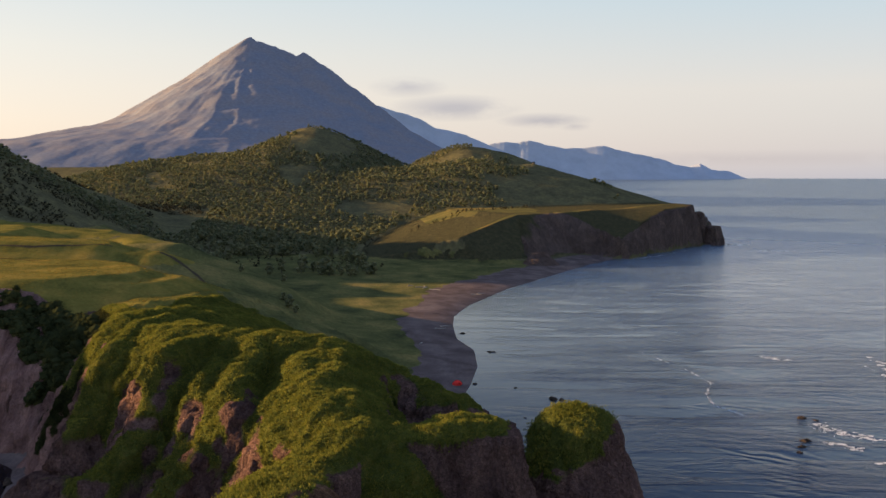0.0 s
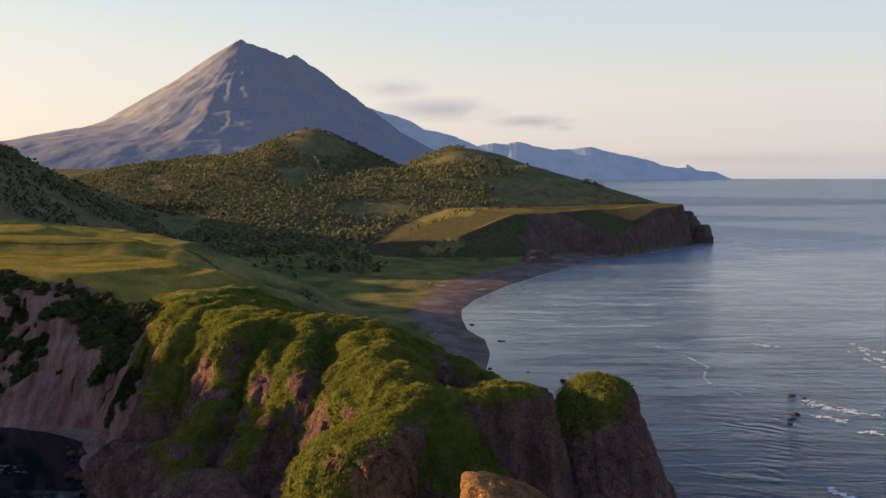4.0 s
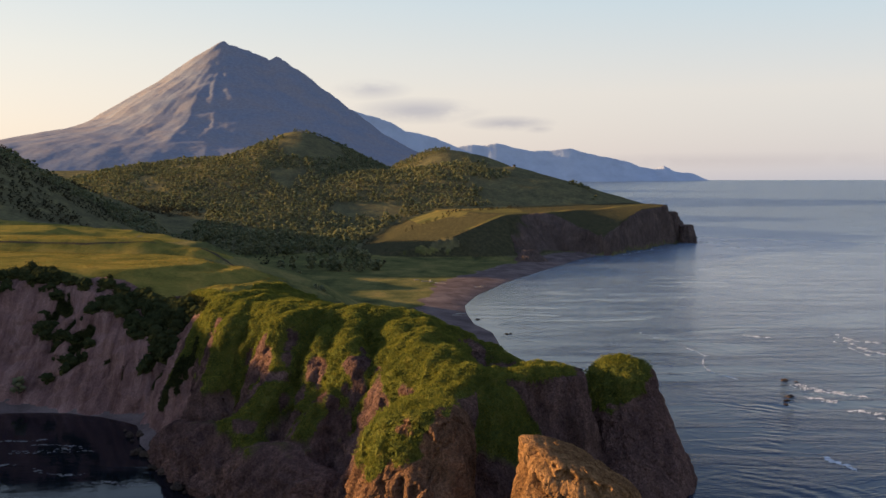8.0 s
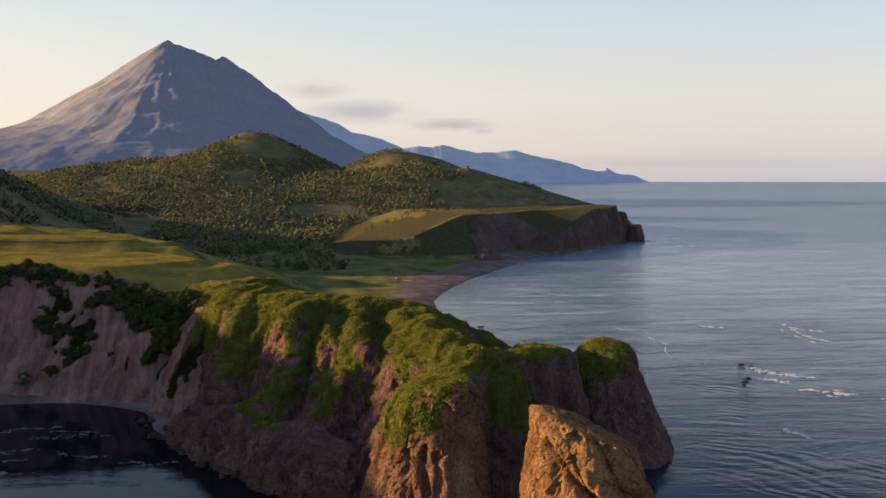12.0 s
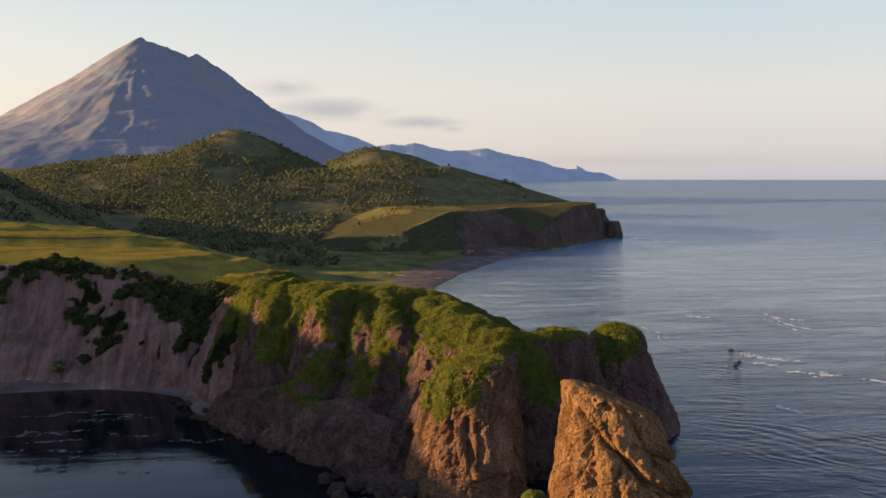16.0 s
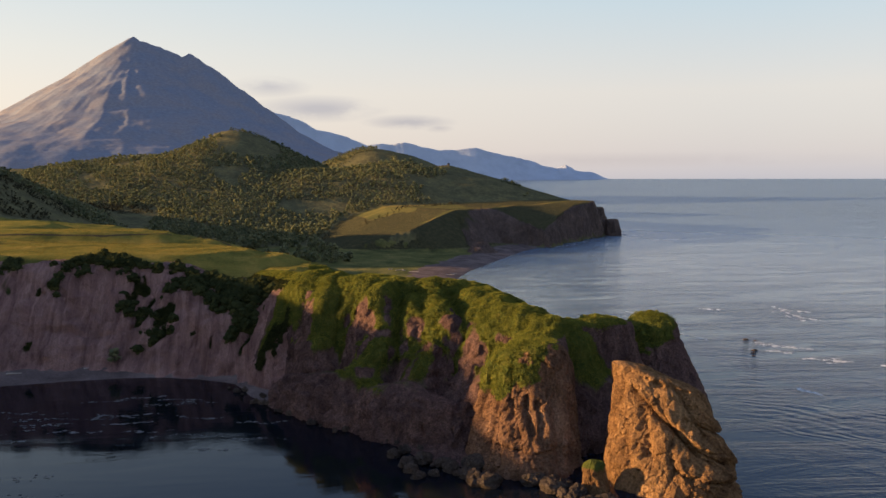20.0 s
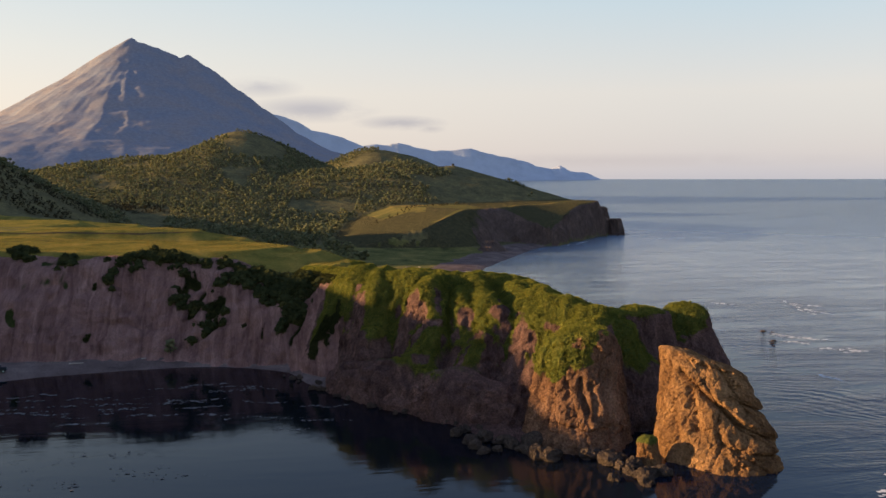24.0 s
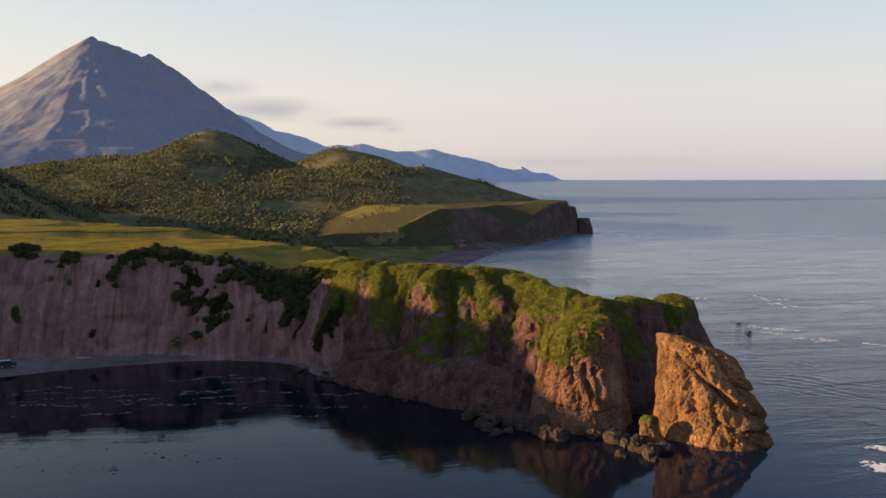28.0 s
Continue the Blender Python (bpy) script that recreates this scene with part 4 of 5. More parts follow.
for x, y, s in BOULDERS:
    boulder(x, y, s * 0.25, s, "large grey-brown boulder in the still bay water", "boulders at the foot of the headland")
for k in range(60):                                      # scree along the foot of the headland
    t = rng.uniform(0, 1)
    x, y = np.interp(t, (0, 0.35, 0.6, 0.8, 1), (-76, -60, -52, -38, -30)), np.interp(t, (0, 0.35, 0.6, 0.8, 1), (180, 153, 142, 129, 113))
    s = rng.uniform(0.25, 0.8)
    boulder(x + rng.normal(0, 1.2), y + rng.normal(0, 1.2), s * 0.3 + 0.2, s, "small dark boulder on the bay shore", "boulders along the bay shore")
for x, y, s in ((93, 224.5, 1.5), (95.5, 223, 0.9), (84.5, 203, 1.2), (87, 207, 1.6), (82.5, 199, 0.9), (35.3, 239.2, 1.8), (37.5, 238.5, 1.2), (19.8, 297.4, 1.5), (21.5, 297, 1.0),
                (15.3, 254.3, 0.9), (26, 250.4, 0.6), (27, 222, 0.7), (10.7, 329, 1.3), (13, 333, 0.5), (190, 712, 2.4), (196, 716, 1.7), (180, 700, 2.0), (236, 752, 1.8)):
    boulder(x, y, -0.35 * s, s * 0.75, "dark wet rock awash in the sea", "rocks awash in the sea", "sea_rock")

# ---- plants ----
def tufts(name, pos, normal, height, spread, blades, material, label, category, seed):
    """Clumps of leaves: every blade is a small pointed leaf of two triangles."""
    g = np.random.default_rng(seed)
    n = len(pos)
    base = np.repeat(pos, blades, 0) + g.normal(0, spread * 0.45, (n * blades, 3)) * (1, 1, 0.15)
    up = np.repeat(normal, blades, 0) * 0.5 + (0, 0, 0.7)
    tall = np.repeat(height, blades) * g.uniform(0.6, 1.25, n * blades)
    out = g.normal(0, 0.55, (n * blades, 3)) * (1, 1, 0.3)
    tip = base + (up + out) * tall[:, None]
    turn = g.uniform(0, 2 * math.pi, n * blades)
    wide = np.stack([np.cos(turn), np.sin(turn), 0 * turn], -1) * (tall * g.uniform(0.25, 0.45, n * blades))[:, None]
    mid = base + (tip - base) * 0.5
    v = np.stack([base - (0, 0, 0.1), mid + wide, tip, mid - wide], 1).reshape(-1, 3)
    f = np.arange(n * blades * 4).reshape(-1, 4)
    return tagged(mesh_object(name, v, f, material, False), label, category, kind="stuff")


def scatter(mask, count, seed):
    """Points on faces of the ground, by area, with their normals."""
    g = np.random.default_rng(seed)
    ids = np.nonzero(mask)[0]
    q = G[F[ids]]
    cr = np.cross(q[:, 2] - q[:, 0], q[:, 3] - q[:, 1])
    area = np.linalg.norm(cr, axis=1)
    pickd = g.choice(len(ids), count, p=area / area.sum())
    a, b = g.uniform(0, 1, (2, count, 1))
    w = q[pickd]
    p = (w[:, 0] * (1 - a) + w[:, 1] * a) * (1 - b) + (w[:, 3] * (1 - a) + w[:, 2] * a) * b
    return p, cr[pickd] / area[pickd][:, None]


qn = G[F]
cr = np.cross(qn[:, 2] - qn[:, 0], qn[:, 3] - qn[:, 1])
face_up = cr[:, 2] / (np.linalg.norm(cr, axis=1) + 1e-9)
patchy = fractal(fx, fy, fz, 6, 3)
p, nrm = scatter((region == 0) & (fz > 4) & (cover[F].mean(1) + patchy * 0.1 > 0.55), 120000, 1)
tufts("herb_cover", p, nrm, np.random.default_rng(2).uniform(0.10, 0.24, len(p)), 0.35, 4, M_HERB, "dense green and golden herbs on the headland", "herbs", 3)
for ob, v, grown in (rib, stack):
    q = v[grown > 0.5]
    q = q[np.random.default_rng(12).integers(0, len(q), 3500)] + np.random.default_rng(13).normal(0, 0.25, (3500, 3))
    tufts("herb_cover", q, np.tile((0.0, 0.0, 1.0), (3500, 1)), np.random.default_rng(2).uniform(0.10, 0.24, len(q)), 0.4, 5, M_HERB, "green herbs on the rock's brow", "herbs", 14)
p, nrm = scatter((region == 1) & (fx > -140) & (fz > 4) & (cover[F].mean(1) + patchy * 0.1 > 0.55), 16000, 15)
tufts("herb_cover", p, nrm, np.random.default_rng(16).uniform(0.14, 0.34, len(p)), 0.4, 4, M_BUSH, "dark green herbs on the sandy cliff", "herbs", 17)
p, nrm = scatter((region == 3) & (fx > -190) & (fy < 400), 26000, 5)
tufts("meadow_grass", p, nrm, np.random.default_rng(6).uniform(0.07, 0.18, len(p)), 0.6, 3, M_STRAW, "long golden grass on the cliff-top meadow", "grass", 7)


def leaf_clumps(g, count, radius, height, low, tris):
    """A crown: ragged clumps of leaves round a trunk, with gaps between them."""
    vs, fs, at = [], [], 0
    t = (1 + math.sqrt(5)) / 2
    ico = np.array([(-1, t, 0), (1, t, 0), (-1, -t, 0), (1, -t, 0), (0, -1, t), (0, 1, t), (0, -1, -t), (0, 1, -t), (t, 0, -1), (t, 0, 1), (-t, 0, -1), (-t, 0, 1)]) / math.hypot(1, t)
    tri = np.array([(0, 11, 5), (0, 5, 1), (0, 1, 7), (0, 7, 10), (0, 10, 11), (1, 5, 9), (5, 11, 4), (11, 10, 2), (10, 7, 6), (7, 1, 8), (3, 9, 4), (3, 4, 2), (3, 2, 6), (3, 6, 8),
                    (3, 8, 9), (4, 9, 5), (2, 4, 11), (6, 2, 10), (8, 6, 7), (9, 8, 1)])
    for k in range(count):
        a, h = k * 2.4 + g.uniform(0, 1), low + (height - low) * (k + 0.5) / count
        r = radius * math.sqrt(max(0.05, 1 - ((h - low) / (height - low) * 2 - 0.75) ** 2 / 1.7)) * g.uniform(0.35, 0.75)
        c = np.array((math.cos(a) * r, math.sin(a) * r, h))
        v = ico * g.uniform(0.65, 1.3, (12, 1)) * radius * g.uniform(0.38, 0.58) * (1, 1, 0.8) + c
        vs.append(v), fs.append(tri + at)
        at += 12
    m = tris
    c = np.concatenate(vs)[g.integers(0, at, m)] + g.normal(0, radius * 0.12, (m, 3))
    e1, e2 = g.normal(0, radius * (0.16 if m < 300 else 0.11), (2, m, 3))
    vs.append(np.stack([c, c + e1, c + e2], 1).reshape(-1, 3))
    fs.append(np.arange(m * 3).reshape(-1, 3) + at)
    return np.concatenate(vs), np.concatenate(fs)


def trunk_mesh(g, height, thick, limbs):
    vs, fs, at = [], [], 0

    def stick(a, b, r0, r1):
        nonlocal at
        a, b = np.array(a), np.array(b)
        d = (b - a) / np.linalg.norm(b - a)
        s = np.cross(d, (0.3, 0.9, 0.1))
        s /= np.linalg.norm(s)
        w = np.cross(d, s)
        q = np.arange(5) * 2 * math.pi / 5
        ring = np.cos(q)[:, None] * s + np.sin(q)[:, None] * w
        vs.append(np.concatenate([a + ring * r0, b + ring * r1]))
        i = np.arange(5)
        j = (i + 1) % 5
        fs.append(np.stack([i, j, j + 5, i + 5], -1) + at)
        at += 10
    stick((0, 0, -0.3), (g.normal(0, 0.15), g.normal(0, 0.15), height * 0.55), thick, thick * 0.6)
    for k in range(limbs):
        a = k * 2.2 + g.uniform(0, 1)
        h = height * g.uniform(0.3, 0.5)
        stick((0, 0, h), (math.cos(a) * height * 0.22, math.sin(a) * height * 0.22, h + height * 0.28), thick * 0.5, thick * 0.18)
    return np.concatenate(vs), np.concatenate(fs)


g = np.random.default_rng(11)
crowns = [leaf_clumps(g, 2, 2.4 + 0.25 * k, 5.0 + 0.5 * (k % 3), 1.0, 16) for k in range(6)]


def woodland(name, points, sizes, material, label, seed):
    """Trees too many to count, joined."""
    g = np.random.default_rng(seed)
    vs, fs, at = [], [], 0
    kinds, turns = g.integers(0, len(crowns), len(points)), g.uniform(0, 6.28, len(points))
    for kind, (cv, cf) in enumerate(crowns):
        m = kinds == kind
        k = m.sum()
        c, s = np.cos(turns[m])[:, None], np.sin(turns[m])[:, None]
        sz = sizes[m][:, None]
        v = np.stack([(cv[:, 0] * c - cv[:, 1] * s) * sz, (cv[:, 0] * s + cv[:, 1] * c) * sz, cv[:, 2] * sz * g.uniform(0.85, 1.2, (k, 1))], -1) + points[m][:, None]
        f = cf[None] + (np.arange(k) * len(cv))[:, None, None] + at
        vs.append(v.reshape(-1, 3)), fs.append(f.reshape(-1, 3))
        at += k * len(cv)
    return tagged(mesh_object(name, np.concatenate(vs), np.concatenate(fs), material, False), label, "forest", kind="stuff")


def on_land(x, y):
    return np.stack([x, y, land(x, y)], -1)


g = np.random.default_rng(21)
x, y = g.uniform(-520, 150, 70000), 560 + 740 * g.uniform(0, 1, 70000)
z = land(x, y)
wood = fractal(x, y, 0, 75, 4)
bz, _ = bluff(x, y)
ok = (z > 7) & (wood + smooth(600, 680, y) * 0.75 > -0.10)
ok &= land(x, y + 8) - z > -1.2
ok &= ~((x > -66) & (y < 860) & (z < bz + 2.0) & (z < 38))                       # open turf on the bluff
ok &= ~(((x + 150) / 38) ** 2 + ((y - 945) / 55) ** 2 < 1 + wood * 0.4)          # bare side of the round hill
ok &= ~((x + fractal(x, y, 8, 60, 4) * 55 > 45 - (y - 800) * 0.1) & (y > 700) & (wood < 0.6))                                    # open knoll
ok &= ~((x < -200) & (y < 730) & (x + 200 < (700 - y) * 0.3) & (wood < 0.5))
pts = np.stack([x, y, z - 0.4], -1)[ok]
keep = np.ones(len(pts), bool)
cell = {}
for i, (px, py) in enumerate(pts[:, :2]):
    key = (int(px // 3.9), int(py // 3.9))
    if key in cell:
        keep[i] = False
    cell[key] = 1
pts = pts[keep][:17500]
woodland("forest", pts, g.uniform(0.5, 0.9, len(pts)), M_TREE, "mixed deciduous forest on the hills, sunlit on top", 31)

x, y = g.uniform(-420, -190, 16000), g.uniform(500, 760, 16000)
z = land(x, y)
ok = (z > 26) & (fractal(x, y, 0, 30, 3) > -0.25) & (hills(x, y) > z - 3)
pts = np.stack([x, y, z - 0.3], -1)[ok][:4200]
woodland("hill_scrub", pts, g.uniform(0.22, 0.5, len(pts)), M_SCRUB, "low dark scrub covering the shaded hill", 33)

# single trees and bushes in the valley
tree_kinds = []
for k in range(4):
    cv, cf = leaf_clumps(g, 8, 2.6, 6.4, 1.2, 90)
    tv, tf = trunk_mesh(g, 6.0, 0.22, 4)
    root = new("tree")
    crown = mesh_object("crown", cv, cf, M_TREE, False)
    trunk = mesh_object("trunk", tv, tf, M_BARK)
    crown.parent = trunk.parent = root
    tree_kinds.append(tagged(root, "leafy green birch on the valley floor", "tree", "trees in the valley"))


def plant_tree(x, y, size, label="leafy green birch on the valley floor", group="trees in the valley"):
    x, y = float(x), float(y)
    z = float(land(np.array([x]), np.array([y]))[0])
    k = int(g.integers(4))
    m = pose(x, y, z - 0.2, 0, 0, g.uniform(0, 360)) @ Matrix.Diagonal((size, size, size * g.uniform(0.85, 1.15), 1))
    ob = copy_thing(tree_kinds[k], m)
    ob.scale = m.to_scale()
    return tagged(ob, label, "tree", group)


made = 0
while made < 220:
    x, y = g.uniform(-190, -10), g.uniform(470, 640)
    if x > -62 and y > 530 or x > -40 or fractal(x, y, 0, 40, 3) < -0.1 - (y - 470) * 0.002:
        continue
    plant_tree(x, y, g.uniform(0.6, 1.25))
    made += 1
for x, y, s in ((-52, 325, 0.75), (-49, 322, 0.5), (-55, 329, 0.45), (-70, 400, 0.5), (-96, 420, 0.6), (-80, 440, 0.6)):
    plant_tree(x, y, s, "round dark bush standing alone in the grass", "bushes in the grass")
low = []
made = 0
while made < 150:                                       # low brown-green shrubs on the valley floor
    x, y = g.uniform(-150, -38), g.uniform(500, 690)
    if y > 560 and x > -52 or fractal(x, y, 3, 30, 3) < 0.0:
        continue
    low.append((x, y))
    made += 1
for k in range(60):                                     # shrubs along the gully of the bluff
    t = (k + g.uniform(0, 1)) / 60
    low.append((-30 + 100 * t + g.normal(0, 3), 618 + 140 * t + g.normal(0, 5)))
low = np.array(low)
woodland("valley_shrubs", on_land(low[:, 0], low[:, 1]) - (0, 0, 0.3), g.uniform(0.25, 0.5, len(low)), M_SCRUB, "low olive shrubs on the valley floor and turf", 35)
for ob in tree_kinds:                                   # the patterns stand in the wood's edge themselves
    x, y = float(g.uniform(-150, -90)), float(g.uniform(560, 620))
    ob.matrix_basis = pose(x, y, float(land(np.array([x]), np.array([y]))[0]) - 0.2)

# dark bushes on the bay cliff
bush_kinds = []
for k in range(4):
    cv, cf = leaf_clumps(g, 12, 1.25, 1.5, -0.6, 520)
    ob = mesh_object("bush", cv, cf, M_BUSH, False)
    bush_kinds.append(ob.data)
    bpy.data.objects.remove(ob)


def bush(x, y, size):
    z = float(land(np.array([x]), np.array([y]))[0])
    ob = new("bush", bush_kinds[int(g.integers(4))])
    ob.matrix_basis = Matrix.LocRotScale((x, y, z - 0.2 * size), Euler((0.5, 0, 0)), (size * g.uniform(0.9, 1.4), size, size * g.uniform(0.8, 1.1)))
    return tagged(ob, "dark green bush clinging to the sandy cliff", "bush", "bushes on the bay cliff")


for x0, y0, x1, y1, count in ((-82, 219, -71, 203, 90), (-79, 213, -74, 199, 50), (-93, 221, -88, 212, 22), (-122, 229, -113, 225, 26), (-129, 227, -127, 222, 12),
                              (-149, 231, -148, 225, 12), (-113, 217, -98, 207, 26), (-165, 235, -160, 228, 10), (-104, 206, -100, 203, 6),
                              (-126, 228, -98, 224, 34), (-98, 214, -92, 224, 16), (-88, 226, -82, 200, 18), (-134, 226, -132, 221, 8)):
    for k in range(count):
        t = g.uniform(0, 1)
        bush(float(x0 + (x1 - x0) * t + g.normal(0, 1.7)), float(y0 + (y1 - y0) * t + g.normal(0, 1.5)), float(g.uniform(0.7, 1.5) * (1.35 if x1 > -80 else 1.0)))
plant_tree(-111.5, 200.5, 0.75, "dark bushy tree at the foot of the bay cliff", "trees on the bay beach")

# ---- foam and drift lines on the water ----
def froth(line, spread, count, seed, size=0.5):
    """Scraps of foam strewn along a line on the water, thick in the middle and thin at the ends."""
    q = np.random.default_rng(seed)
    p = np.array(line, float)
    t = q.uniform(0, len(p) - 1, count)
    x, y = np.interp(t, range(len(p)), p[:, 0]), np.interp(t, range(len(p)), p[:, 1])
    wob = fractal(t * 4 + seed, 0 * t, 0, 1.0, 3)
    thin = np.clip(0.75 + fractal(t * 7 + seed * 3, 0 * t, 5, 1.0, 3), 0.1, 1.6)
    x, y = x + wob * spread * 1.4 + q.normal(0, spread, count) * thin, y + wob * spread * 1.4 + q.normal(0, spread, count) * thin
    r = size * q.uniform(0.25, 1.0, count) ** 1.5 * thin
    a = np.arange(7) * 2 * math.pi / 7
    rad = r[:, None] * q.uniform(0.45, 1.2, (count, 7))
    v = np.stack([x[:, None] + np.cos(a) * rad * 1.5, y[:, None] + np.sin(a) * rad, np.repeat(0.012 + np.arange(count)[:, None] * 4e-5, 7, 1)], -1)
    return v.reshape(-1, 3), np.arange(count * 7).reshape(count, 7)


def foam(name, lines, material, label):
    vs, fs, at = [], [], 0
    for k, (line, spread, count, size) in enumerate(lines):
        v, f = froth(line, spread, count, k + 3, size)
        vs.append(v + (0, 0, 0.003 * k)), fs.append(f + at)
        at += len(v)
    return tagged(mesh_object(name, np.concatenate(vs), np.concatenate(fs), material), label, "foam", kind="stuff")


q = np.random.default_rng(8)
lines = []
for x, y in ((-106, 170), (-98, 172), (-88, 167.5), (-66, 145), (-106, 143), (-90, 142), (-114, 150), (-100, 155), (-125, 160), (-80, 152), (-132, 148), (-96, 148), (-120, 138), (-140, 165)):
    lines.append((((x - 5, y + q.normal(0, 1)), (x - 2, y + q.normal(0, 1)), (x + 2, y + q.normal(0, 1)), (x + 6, y + q.normal(0, 1))), 0.22, 90, 0.34))
for k in range(15):
    x, y, w = q.uniform(-150, -62), q.uniform(132, 166), q.uniform(4, 11)
    y = min(y, 172 + (x + 62) * -0.1) if x < -80 else q.uniform(126, 143)
    lines.append((((x - w, y + q.normal(0, 1.2)), (x - w * 0.3, y + q.normal(0, 1.2)), (x + w * 0.3, y + q.normal(0, 1.2)), (x + w, y + q.normal(0, 1.2))), 0.32, int(w * 9), 0.30))
for x, y in ((-128, 112), (-118, 108), (-108, 114), (-122, 103), (-100, 106), (-135, 118), (-112, 98), (-94, 100)):     # thin scum on the still water
    lines.append((((x - 6, y + q.normal(0, 1.5)), (x, y + q.normal(0, 1.5)), (x + 6, y + q.normal(0, 1.5))), 0.9, 46, 0.26))
foam("drift_foam", lines, M_DRIFT_FOAM, "thin pale foam lines drifting on the bay")
SURF = (([(139.9, 290.5), (138.5, 277), (137.6, 264), (142, 258)], 0.4, 200, 0.5), ([(134, 282), (134, 270), (134, 257)], 0.25, 70, 0.4), ([(141, 295), (142, 283), (149, 277)], 0.5, 110, 0.5),
        ([(95, 221), (95.6, 216), (98, 212), (101, 209)], 1.0, 230, 0.4), ([(99, 212), (103, 208), (108, 207)], 0.4, 60, 0.4), ([(107, 294), (110, 291), (114, 289)], 0.4, 60, 0.5),
        ([(91.7, 206.4), (94, 203), (97, 202)], 0.5, 110, 0.4), ([(96, 193.5), (101, 191), (107, 192)], 0.5, 90, 0.4), ([(74, 158.5), (75, 155), (76, 151)], 0.35, 130, 0.45),
        ([(113, 182), (117, 178), (118, 173)], 0.35, 90, 0.5), ([(70, 299), (78, 275), (81, 258), (76, 245), (75, 235), (80, 226)], 0.12, 420, 0.2), ([(100, 186), (104, 188), (108, 187)], 0.8, 100, 0.5),
        ([(40, 83), (45, 80), (50, 80)], 0.7, 260, 0.5), ([(33, 72), (37, 69), (43, 70)], 0.9, 300, 0.5), ([(52, 84), (47, 77), (42, 70)], 0.3, 120, 0.35),
        ([(226, 748), (236, 746), (250, 744)], 1.2, 90, 1.3), ([(240, 690), (255, 688), (270, 690)], 0.8, 70, 1.2), ([(120, 610), (150, 640), (185, 690)], 0.6, 60, 0.7))
foam("surf_foam", SURF, M_FOAM, "white foam of small breaking waves")

# ---- things on the beaches ----
def part(name, bm, material, parent, label=""):
    me = bpy.data.meshes.new(name)
    bm.to_mesh(me)
    bm.free()
    me.materials.append(material)
    ob = new(name, me)
    ob.parent = parent
    return tagged(ob, label)


def box(sx, sy, sz, x=0, y=0, z=0, bevel=0.0, taper=1.0):
    bm = bmesh.new()
    bmesh.ops.create_cube(bm, size=1)
    for v in bm.verts:
        k = taper if v.co.z > 0 else 1.0
        v.co = Vector((v.co.x * sx * k, v.co.y * sy * k, v.co.z * sz)) + Vector((x, y, z))
    if bevel:
        bmesh.ops.bevel(bm, geom=bm.edges[:], offset=bevel, segments=2, affect="EDGES")
    return bm


def drum(radius, length, x, y, z, sides=16, along="Y", r2=None):
    bm = bmesh.new()
    bmesh.ops.create_cone(bm, cap_ends=True, segments=sides, radius1=radius, radius2=radius if r2 is None else r2, depth=length)
    if along == "Y":
        bmesh.ops.rotate(bm, verts=bm.verts, matrix=Matrix.Rotation(math.pi / 2, 3, "X"))
    elif along == "X":
        bmesh.ops.rotate(bm, verts=bm.verts, matrix=Matrix.Rotation(math.pi / 2, 3, "Y"))
    bmesh.ops.translate(bm, verts=bm.verts, vec=(x, y, z))
    return bm


truck = tagged(new("truck"), "dark off-road truck with a pale roof parked on the bay beach", "truck")
body = part("body", box(4.6, 1.8, 0.75, 0, 0, 0.95, 0.12), M_DARK_PAINT, truck, "dark grey body")
cab = part("cab", box(2.9, 1.65, 0.75, -0.6, 0, 1.68, 0.12, 0.86), M_DARK_PAINT, truck)
part("roof", box(2.6, 1.5, 0.12, -0.6, 0, 2.10, 0.05), M_PALE_PAINT, truck, "pale green roof")
part("windscreen", box(0.05, 1.3, 0.5, 0.80, 0, 1.70, 0.01), M_GLASS, cab, "dark glass windscreen")
for side in (-1, 1):
    part("side_window", box(2.0, 0.05, 0.42, -0.6, 0.80 * side, 1.72, 0.01), M_GLASS, cab, "dark glass side window")
    part("headlight", box(0.06, 0.3, 0.2, 2.3, 0.6 * side, 1.05, 0.02), M_PALE_PAINT, body, "round pale headlight")
    for end in (-1.45, 1.45):
        wheel = part("wheel", drum(0.42, 0.28, end, 0.82 * side, 0.42), M_RUBBER, truck, "black tyre")
        part("rim", drum(0.22, 0.30, end, 0.82 * side, 0.42), M_PALE_PAINT, wheel, "dull steel rim")
truck.matrix_basis = pose(-157.0, 190.0, float(land(np.array([-157.0]), np.array([190.0]))[0]) - 0.02, 0, 0, 15)

tent = tagged(new("tent"), "small red dome tent pitched on the dark shingle", "tent")
bm = bmesh.new()
bmesh.ops.create_uvsphere(bm, u_segments=20, v_segments=12, radius=1.0)
bmesh.ops.delete(bm, geom=[v for v in bm.verts if v.co.z < -0.05], context="VERTS")
for v in bm.verts:
    k = 1 + 0.05 * math.cos(4 * math.atan2(v.co.y, v.co.x))
    v.co = (v.co.x * 1.5 * k, v.co.y * 1.2 * k, v.co.z * 1.15)
canopy = part("canopy", bm, M_TENT, tent, "red nylon canopy")
part("door_flap", box(0.7, 0.06, 0.7, 0, -1.18, 0.36, 0.02), M_TENT_DARK, tent, "dark red door flap")
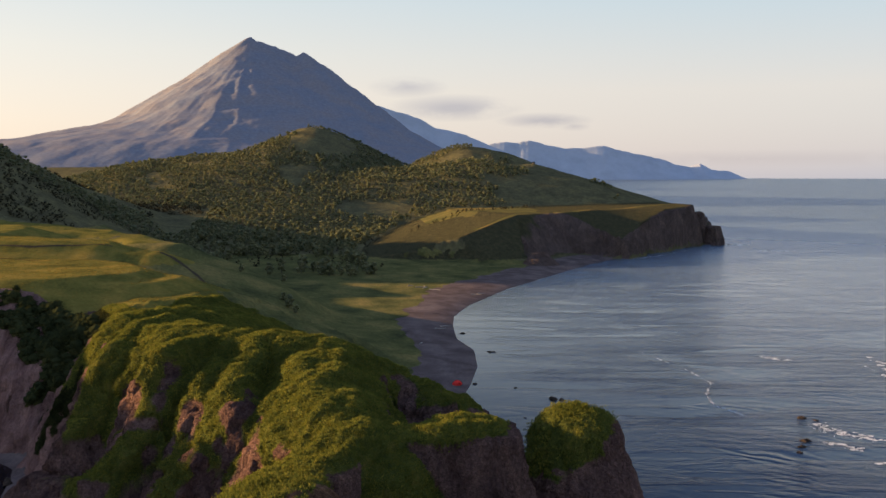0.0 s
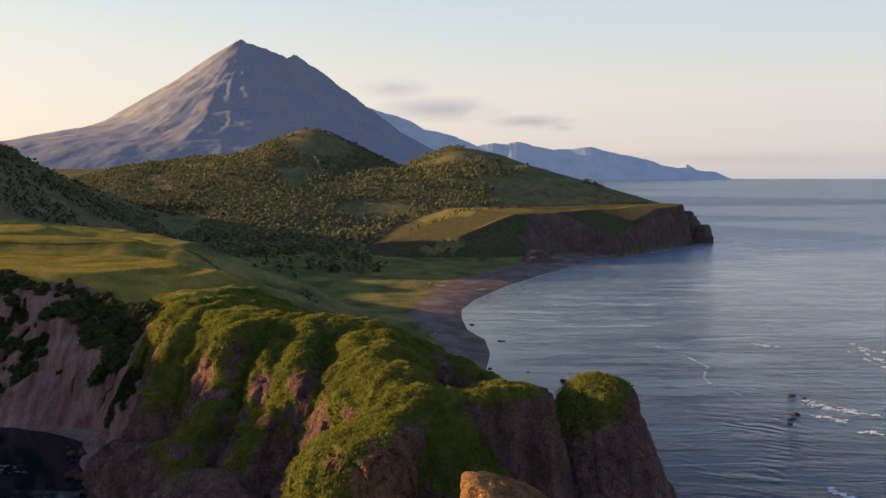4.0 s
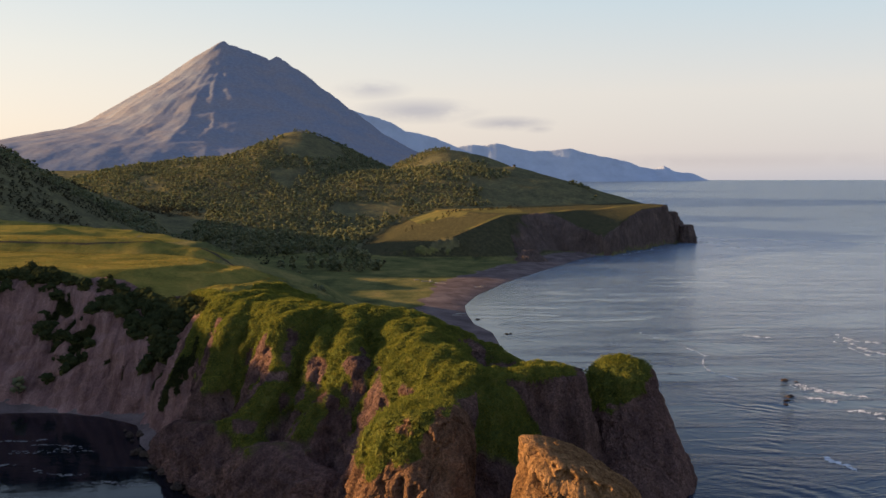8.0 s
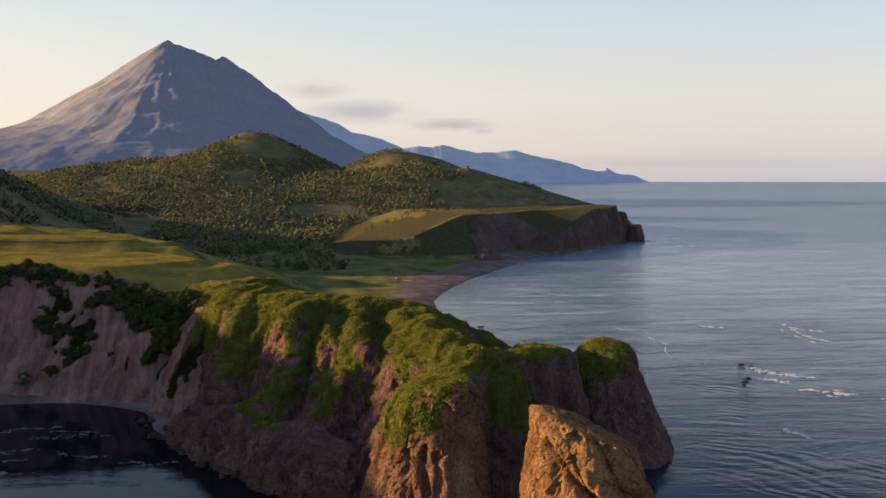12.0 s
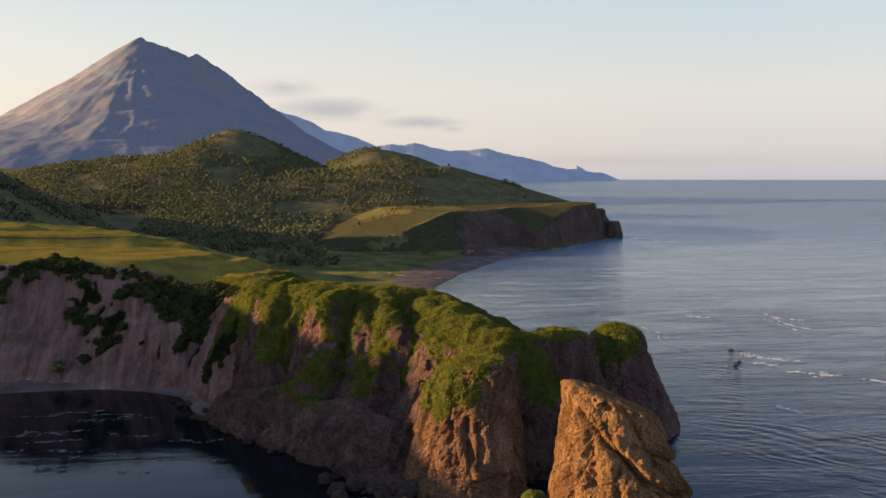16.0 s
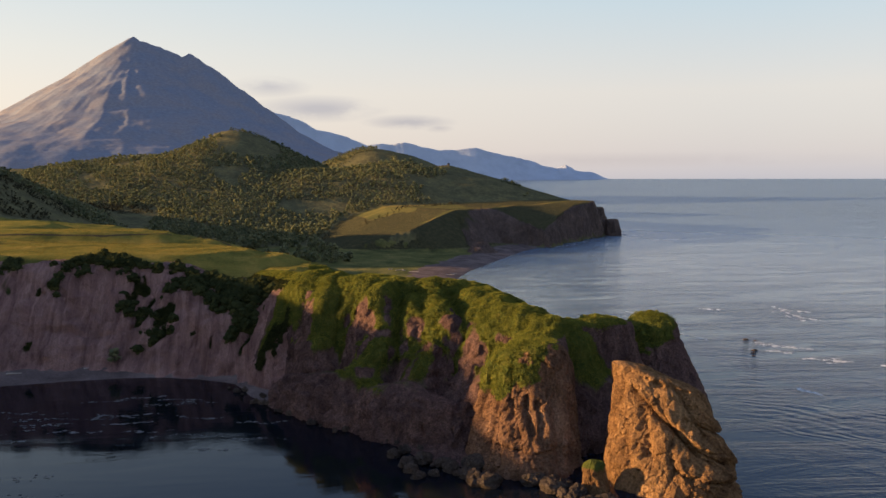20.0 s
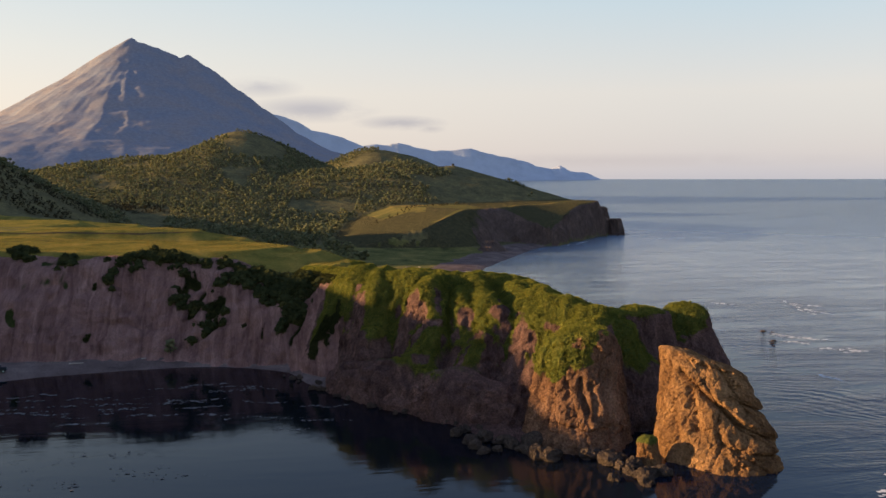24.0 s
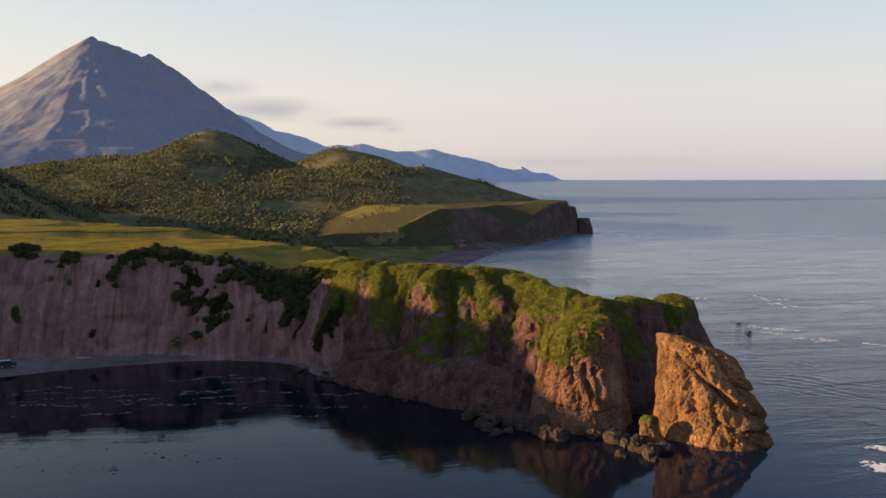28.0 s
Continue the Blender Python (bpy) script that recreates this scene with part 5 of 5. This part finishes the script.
for a in (0.6, 2.54):
    bm = bmesh.new()
    ring = []
    for k in range(13):
        q = math.pi * k / 12
        ring.append(bm.verts.new((1.55 * math.cos(q) * math.cos(a), 1.26 * math.cos(q) * math.sin(a), 1.2 * math.sin(q))))
        ring.append(bm.verts.new((1.60 * math.cos(q) * math.cos(a) + 0.03, 1.30 * math.cos(q) * math.sin(a), 1.24 * math.sin(q))))
    for k in range(12):
        bm.faces.new((ring[2 * k], ring[2 * k + 1], ring[2 * k + 3], ring[2 * k + 2]))
    part("pole", bm, M_RUBBER, tent, "curved tent pole")
tent.matrix_basis = pose(10.2, 251.5, float(land(np.array([10.2]), np.array([251.5]))[0]), 0, 0, 40)


def log(x, y, length, turn):
    bm = bmesh.new()
    rings = []
    for k in range(7):
        t = k / 6
        rad = 0.22 * (1 - 0.45 * t)
        rings.append([bm.verts.new((t * length, rad * math.cos(a) + 0.12 * math.sin(t * 5), rad * math.sin(a) + 0.2)) for a in [i * math.pi / 4 for i in range(8)]])
    for a, b in zip(rings, rings[1:]):
        for i in range(8):
            bm.faces.new((a[i], a[(i + 1) % 8], b[(i + 1) % 8], b[i]))
    bm.faces.new(rings[0][::-1]), bm.faces.new(rings[-1])
    me = bpy.data.meshes.new("driftwood_log")
    bm.to_mesh(me)
    bm.free()
    me.materials.append(M_DRIFT)
    ob = new("driftwood_log", me)
    ob.matrix_basis = pose(x, y, float(land(np.array([x]), np.array([y]))[0]), 0, 0, turn)
    return tagged(ob, "bleached grey driftwood log on the shingle", "log", "driftwood on the beach")


for x, y, s, a in ((-14, 439, 5, 10), (-6.6, 433, 6, -20), (-10, 436, 4, 60), (0.6, 333, 4, 5), (2.4, 339, 4, 15), (14, 424, 5, -10), (17, 428, 4, 20), (-9, 441, 5, 100), (-18, 443, 3, 30),
                   (-3, 300, 3, 80), (-140, 197.5, 4, 8), (-120, 200.5, 5, 3), (-101, 201.6, 4, -8)):
    log(float(x), float(y), s, a)

# hut shape added in place of a tiny dark post on the knoll
hut = tagged(new("hut"), "tiny weathered hut on the bare knoll, standing in for a dark post", "hut")
part("wall", box(2.2, 2.0, 2.2, 0, 0, 1.1, 0.03), M_BARK, hut)
bm = box(2.7, 2.5, 0.9, 0, 0, 2.62, 0.0)
for v in bm.verts:
    if v.co.z > 2.6:
        v.co.y *= 0.05
part("roof", bm, M_RUBBER, hut, "dark pitched roof")
hut.matrix_basis = pose(78, 893, float(land(np.array([78.0]), np.array([893.0]))[0]) - 0.1, 0, 0, 20)


def worn_track(name, line, width, label):
    """A strip of bare soil that follows the ground."""
    p = np.array(line, float)
    t = np.linspace(0, len(p) - 1, 24 * len(p))
    x, y = np.interp(t, range(len(p)), p[:, 0]), np.interp(t, range(len(p)), p[:, 1])
    y = y + fractal(t * 2, 0 * t, 1, 4, 2) * 0.8
    dx, dy = np.gradient(x), np.gradient(y)
    k = np.hypot(dx, dy)
    w = width * (0.6 + 0.4 * fractal(t, 0 * t, 4, 0.6, 2))
    rows = []
    for s in (-0.5, 0.0, 0.5):
        u, v = x - dy / k * w * s, y + dx / k * w * s
        rows.append(np.stack([u, v, land(u, v) + 0.10], -1))
    return tagged(mesh_object(name, np.concatenate(rows), grid_faces(3, len(t)), M_SOIL), label, "track", kind="structure")


worn_track("worn_track", [(-215, 322), (-190, 325), (-167, 327), (-147, 326), (-134, 329), (-120, 333)], 1.6, "dark worn track along the golden meadow")
worn_track("worn_track", [(-200, 268), (-169, 274), (-158, 279), (-140, 283), (-118, 276)], 1.2, "dark worn track along the golden meadow")
worn_track("stony_gully", [(-104, 333), (-96, 330), (-90, 326), (-85, 321), (-79, 314), (-72, 306)], 1.8, "stony gully track running down to the valley")
